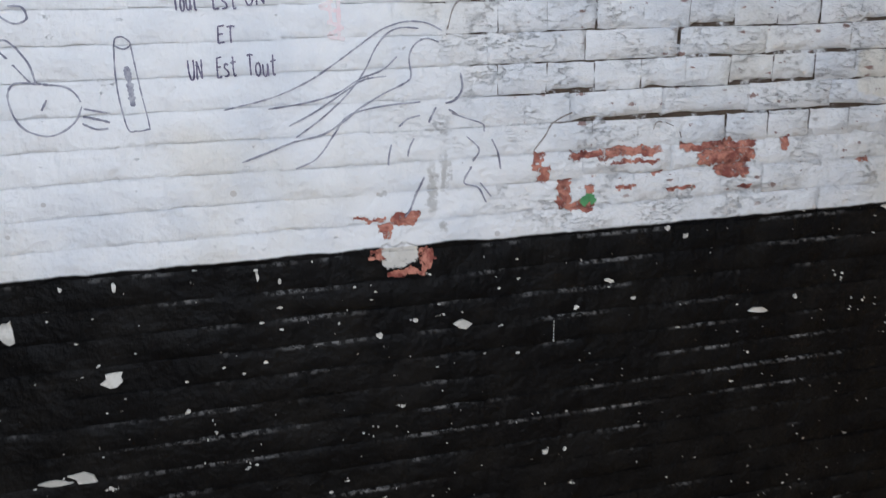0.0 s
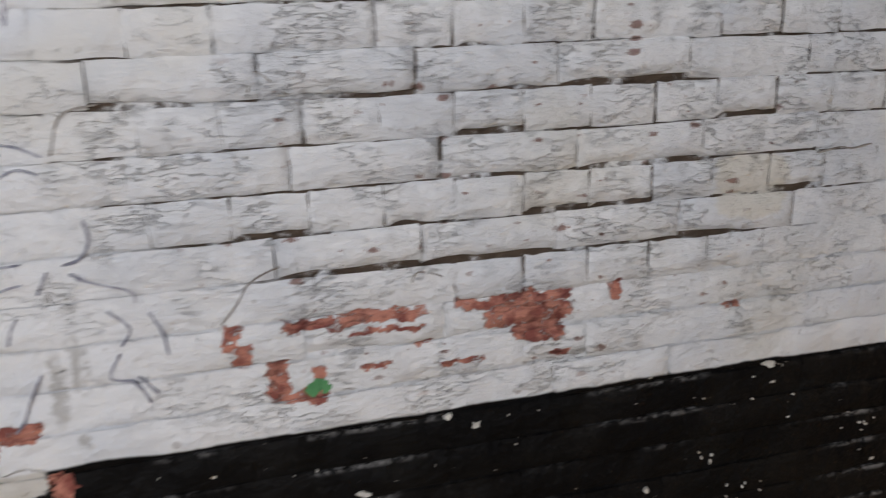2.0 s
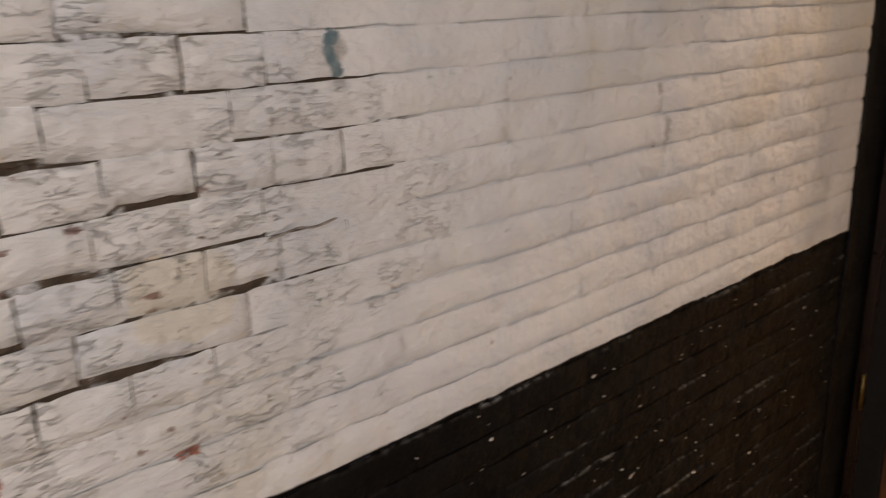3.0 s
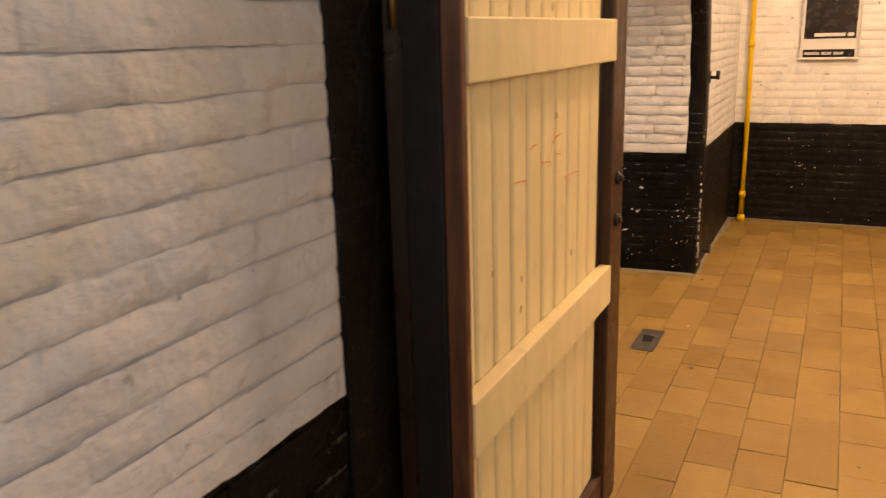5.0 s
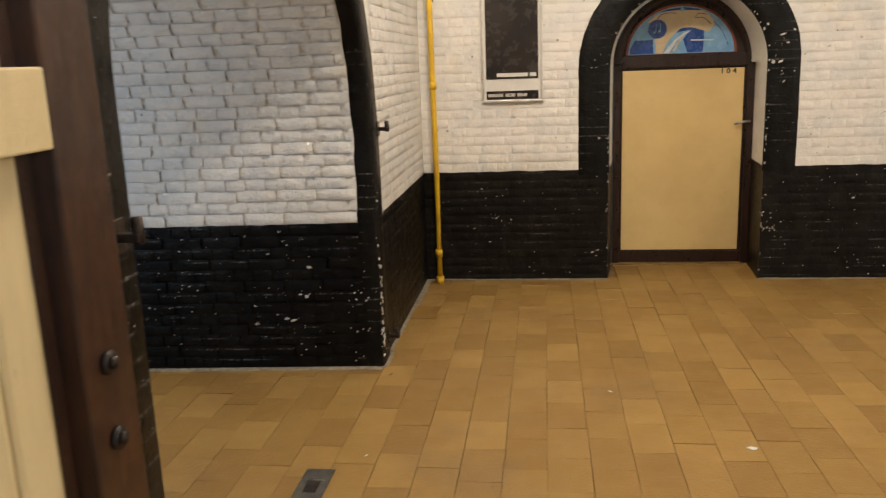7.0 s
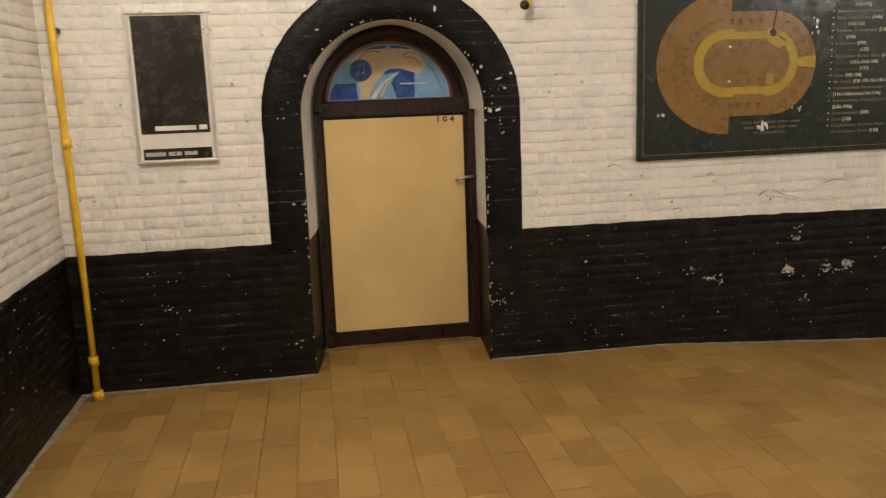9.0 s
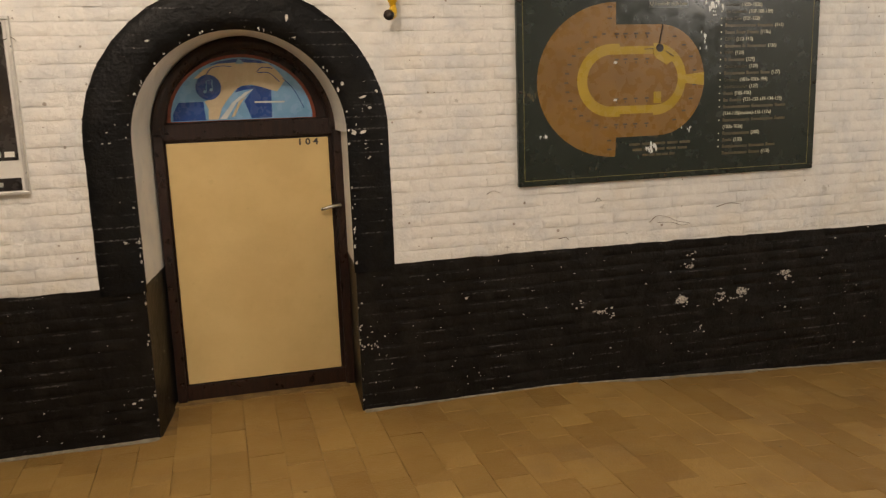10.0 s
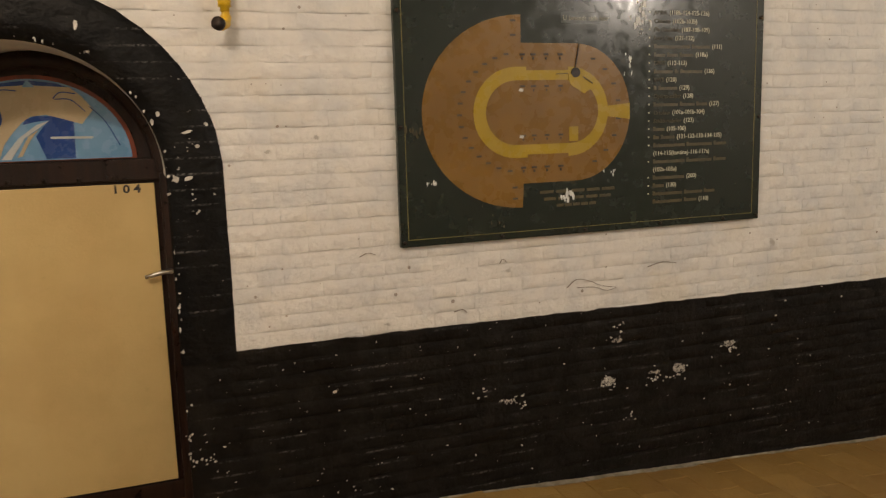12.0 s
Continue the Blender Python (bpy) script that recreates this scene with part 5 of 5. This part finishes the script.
spots = [(1.076, 1.982, 0.009, 0.020), (1.321, 1.672, 0.011, 0.010), (1.418, 1.608, 0.021, 0.008), (1.364, 1.439, 0.015, 0.017), (1.407, 1.437, 0.020, 0.011), (1.485, 1.633, 0.010, 0.008), (1.448, 1.554, 0.010, 0.007), (1.497, 1.376, 0.006, 0.006), (1.337, 1.384, 0.008, 0.006)]
spots += cluster(rng, 1.423, 1.34, 0.006, 0.045, 8, 0.004) + cluster(rng, 1.40, 1.55, 0.03, 0.03, 6, 0.004) + cluster(rng, 0.26, 1.45, 0.03, 0.05, 5, 0.008) + cluster(rng, 1.40, 0.42, 0.04, 0.16, 7, 0.005)
for _ in range(70):
    # paint knocked off the arch's inner edge
    a = rng.choice((rng.uniform(0, 180), 0, 180))
    drop = rng.uniform(0.25, 1.4) if a in (0, 180) else 0
    r = DOOR_R + abs(rng.gauss(0.004, 0.006))
    spots += [(DOOR_X + math.cos(radians(a)) * r, SPRING + math.sin(radians(a)) * r - drop, rng.uniform(0.002, 0.007), rng.uniform(0.003, 0.011))]
flakes("paint_flakes", spots, pose(0, 7.9855, 0), wall_far, "white chips where the black band is knocked", 5)
spots = cluster(rng, -1.297, 0.391, 0.010, 0.006, 4, 0.011) + cluster(rng, -1.375, 0.272, 0.012, 0.004, 4, 0.012) + cluster(rng, -1.02, 0.33, 0.03, 0.14, 16, 0.006)
spots += [(rng.uniform(-2.3, -0.96), rng.uniform(0.04, 0.73), rng.uniform(0.002, 0.005), rng.uniform(0.0015, 0.003)) for _ in range(20)]
flakes("paint_flakes", spots, pose(0, 6.271, 0, 0, 0, math.degrees(math.atan(SKEW))) @ pose(0, 0.034, 0), wall_vault, "small scabs of old white paint", 6)
spots = cluster(rng, 6.30, 0.42, 0.012, 0.18, 36, 0.009) + cluster(rng, 6.30, 0.16, 0.016, 0.06, 16, 0.012) + [(rng.uniform(6.35, 7.9), rng.uniform(0.05, 0.73), 0.004, 0.003) for _ in range(24)]
flakes("paint_flakes", spots, pose(-0.9105, 0, 0, 0, 0, 90), wall_side, "white chips on the black corner", 7)

# grey mortar and dust along the foot of the walls


def fillet(ends, out, seed):
    rng = random.Random(seed)
    (x0, y0), (x1, y1) = ends
    count = int(math.hypot(x1 - x0, y1 - y0) / 0.03)
    bm = bmesh.new()
    rows = []
    width = 0.02
    for k in range(count + 1):
        t = k / count
        x, y = x0 + (x1 - x0) * t, y0 + (y1 - y0) * t
        width = min(0.034, max(0.006, width + rng.gauss(0, 0.005)))
        z = floor_z(x)
        rows.append([bm.verts.new((x + out[0] * d, y + out[1] * d, z + h)) for d, h in ((-0.012, 0.006), (0.004, 0.005 + rng.uniform(-0.002, 0.002)), (width * 0.6, 0.003), (width, 0.0012))])
    for a, b in zip(rows, rows[1:]):
        for k in range(3):
            bm.faces.new((a[k], b[k], b[k + 1], a[k + 1]))
    bmesh.ops.recalc_face_normals(bm, faces=bm.faces)
    part("mortar_fillet", bm, DUST, floor, "grey mortar and dust along the wall's foot", True)


fillet(((-0.93, 7.992), (0.33, 7.992)), (0, -1), 1)
fillet(((1.345, 7.992), (5.2, 7.992)), (0, -1), 2)
fillet(((-0.920, 6.27), (-0.920, 7.99)), (1, 0), 3)
fillet(((-2.4, 6.27 - 1.47 * SKEW), (-0.92, 6.27)), (0, -1), 4)

# ---- pieces: bricks and pavers ----


def worn(u, z):
    e = ((u - 0.12) / 0.54) ** 2 + ((z - 1.36) / 0.30) ** 2 + 0.5 * noise.noise((u * 6, z * 6, 0))
    if z < 0.905:
        return 2
    return 1 if e < 1 or (u > -0.3 and u < 0.35 and z < 1.1 and noise.noise((u * 9, z * 9, 2)) > 0.05) else 0


lay_bricks(wall_left, ON_LEFT, -1.75, 2.267, 0.905 - 15 * 0.0575, 1.72, 0.0575, 0.196, PAINT_PASSAGE, lambda u, z, w, h: True, worn, (0.15, 1.15))


def clear_far(u, z, w, h):
    for a, b in ((u, z), (u + w, z), (u, z + h), (u + w, z + h)):
        if abs(a - DOOR_X) < DOOR_R + 0.012 and b < SPRING:
            return False
        if b >= SPRING and math.hypot(a - DOOR_X, b - SPRING) < DOOR_R + 0.012:
            return False
    return not (u > SX0 and u + w < SX1 and z > SZ0 and z + h < SZ1)


far_style = lambda u, z: 2 if z < 0.765 else 3
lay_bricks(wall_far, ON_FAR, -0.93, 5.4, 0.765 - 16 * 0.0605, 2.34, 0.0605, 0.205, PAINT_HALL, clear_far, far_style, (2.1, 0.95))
lay_bricks(wall_side, ON_SIDE, 6.44, 8.0, 0.762 - 13 * 0.0575, 2.2, 0.0575, 0.198, PAINT_SIDE, lambda u, z, w, h: True, lambda u, z: 2 if z < 0.762 else 3, (6.6, 0.8), 180)


def on_vault(u, s):
    """The place on the vault's far side at s metres along its curve."""
    if s <= FAR_SPRING:
        y, z, tilt = FAR, s, 0.0
    else:
        a = (s - FAR_SPRING) / FAR_R
        y, z, tilt = FAR - FAR_R + FAR_R * math.cos(a), FAR_SPRING + (VAULT_TOP - FAR_SPRING) * math.sin(a), math.degrees(a)
    return pose(u, y + (u + 0.93) * SKEW, z, tilt)


lay_bricks(wall_vault, ON_PIER, -2.75, -1.005, 0.755 - 13 * 0.057, 2.1, 0.057, 0.200, PAINT_PIER, lambda u, z, w, h: True, lambda u, z: 2 if z < 0.755 else 0, (-1.3, 1.0), 300, on_vault)

# pavers in running bond, long joints towards the far wall
PW, PL = 0.165, 0.262
laid = []
col = 0
x = -2.4
while x < 5.6:
    y = 2.75 - 22 * PL - (PL * 0.5 if col % 2 else 0) + 0.03 * math.sin(col * 1.7)
    while y < 8.42:
        cx, cy = x + PW / 2, y + PL / 2
        inside = cy < 8.12 or abs(cx - DOOR_X) < DOOR_R
        # the passage's pavers are out of view, added for their ochre bounce light
        if cy < 2.6 and not -0.8 < cx < 1.78:
            inside = False
        if inside and (cx > -1.0 or NEAR - 0.12 < cy < FAR + 0.12):
            laid.append((x, y))
        y += PL
    x += PW
    col += 1
laid.sort(key=lambda p: (p[0] - 0.6) ** 2 + (p[1] - 5.9) ** 2)
rng = random.Random(77)
TILE_MESHES = []
for k in range(8):
    bm = bm_box((0.0008, 0.0008, -0.02), (PW - 0.0008, PL - 0.0008, 0.0))
    top = [v for v in bm.verts if v.co.z > -0.01]
    bmesh.ops.bevel(bm, geom=[e for e in bm.edges if all(v in top for v in e.verts)], offset=0.0013, segments=1, affect="EDGES")
    for v in bm.verts:
        if v.co.z > -0.001:
            v.co.z += rng.uniform(-0.0014, 0.0010)
        v.co.x += rng.uniform(-0.001, 0.001)
        v.co.y += rng.uniform(-0.0014, 0.0014)
    TILE_MESHES.append(mesh_of("paver", bm, PAVER))
verts, faces = [], []
for i, (x, y) in enumerate(laid):
    me = TILE_MESHES[rng.randrange(8)]
    m = pose(x, y, floor_z(x) + rng.uniform(-0.0012, 0.0008), rng.uniform(-0.12, 0.12), rng.uniform(-0.2, 0.2) + (3.32 if x > 2.4 else 0), 0)
    if i < 300:
        ob = new("paver", me)
        ob.parent = floor
        ob.matrix_basis = m
    else:
        n = len(verts)
        verts += [tuple(m @ v.co) for v in me.vertices]
        faces += [tuple(n + q for q in p.vertices) for p in me.polygons]
me = bpy.data.meshes.new("paving")
me.from_pydata(verts, [], faces)
me.materials.append(PAVER)
ob = new("paving", me)
ob.parent = floor
tagged(ob, kind="stuff")
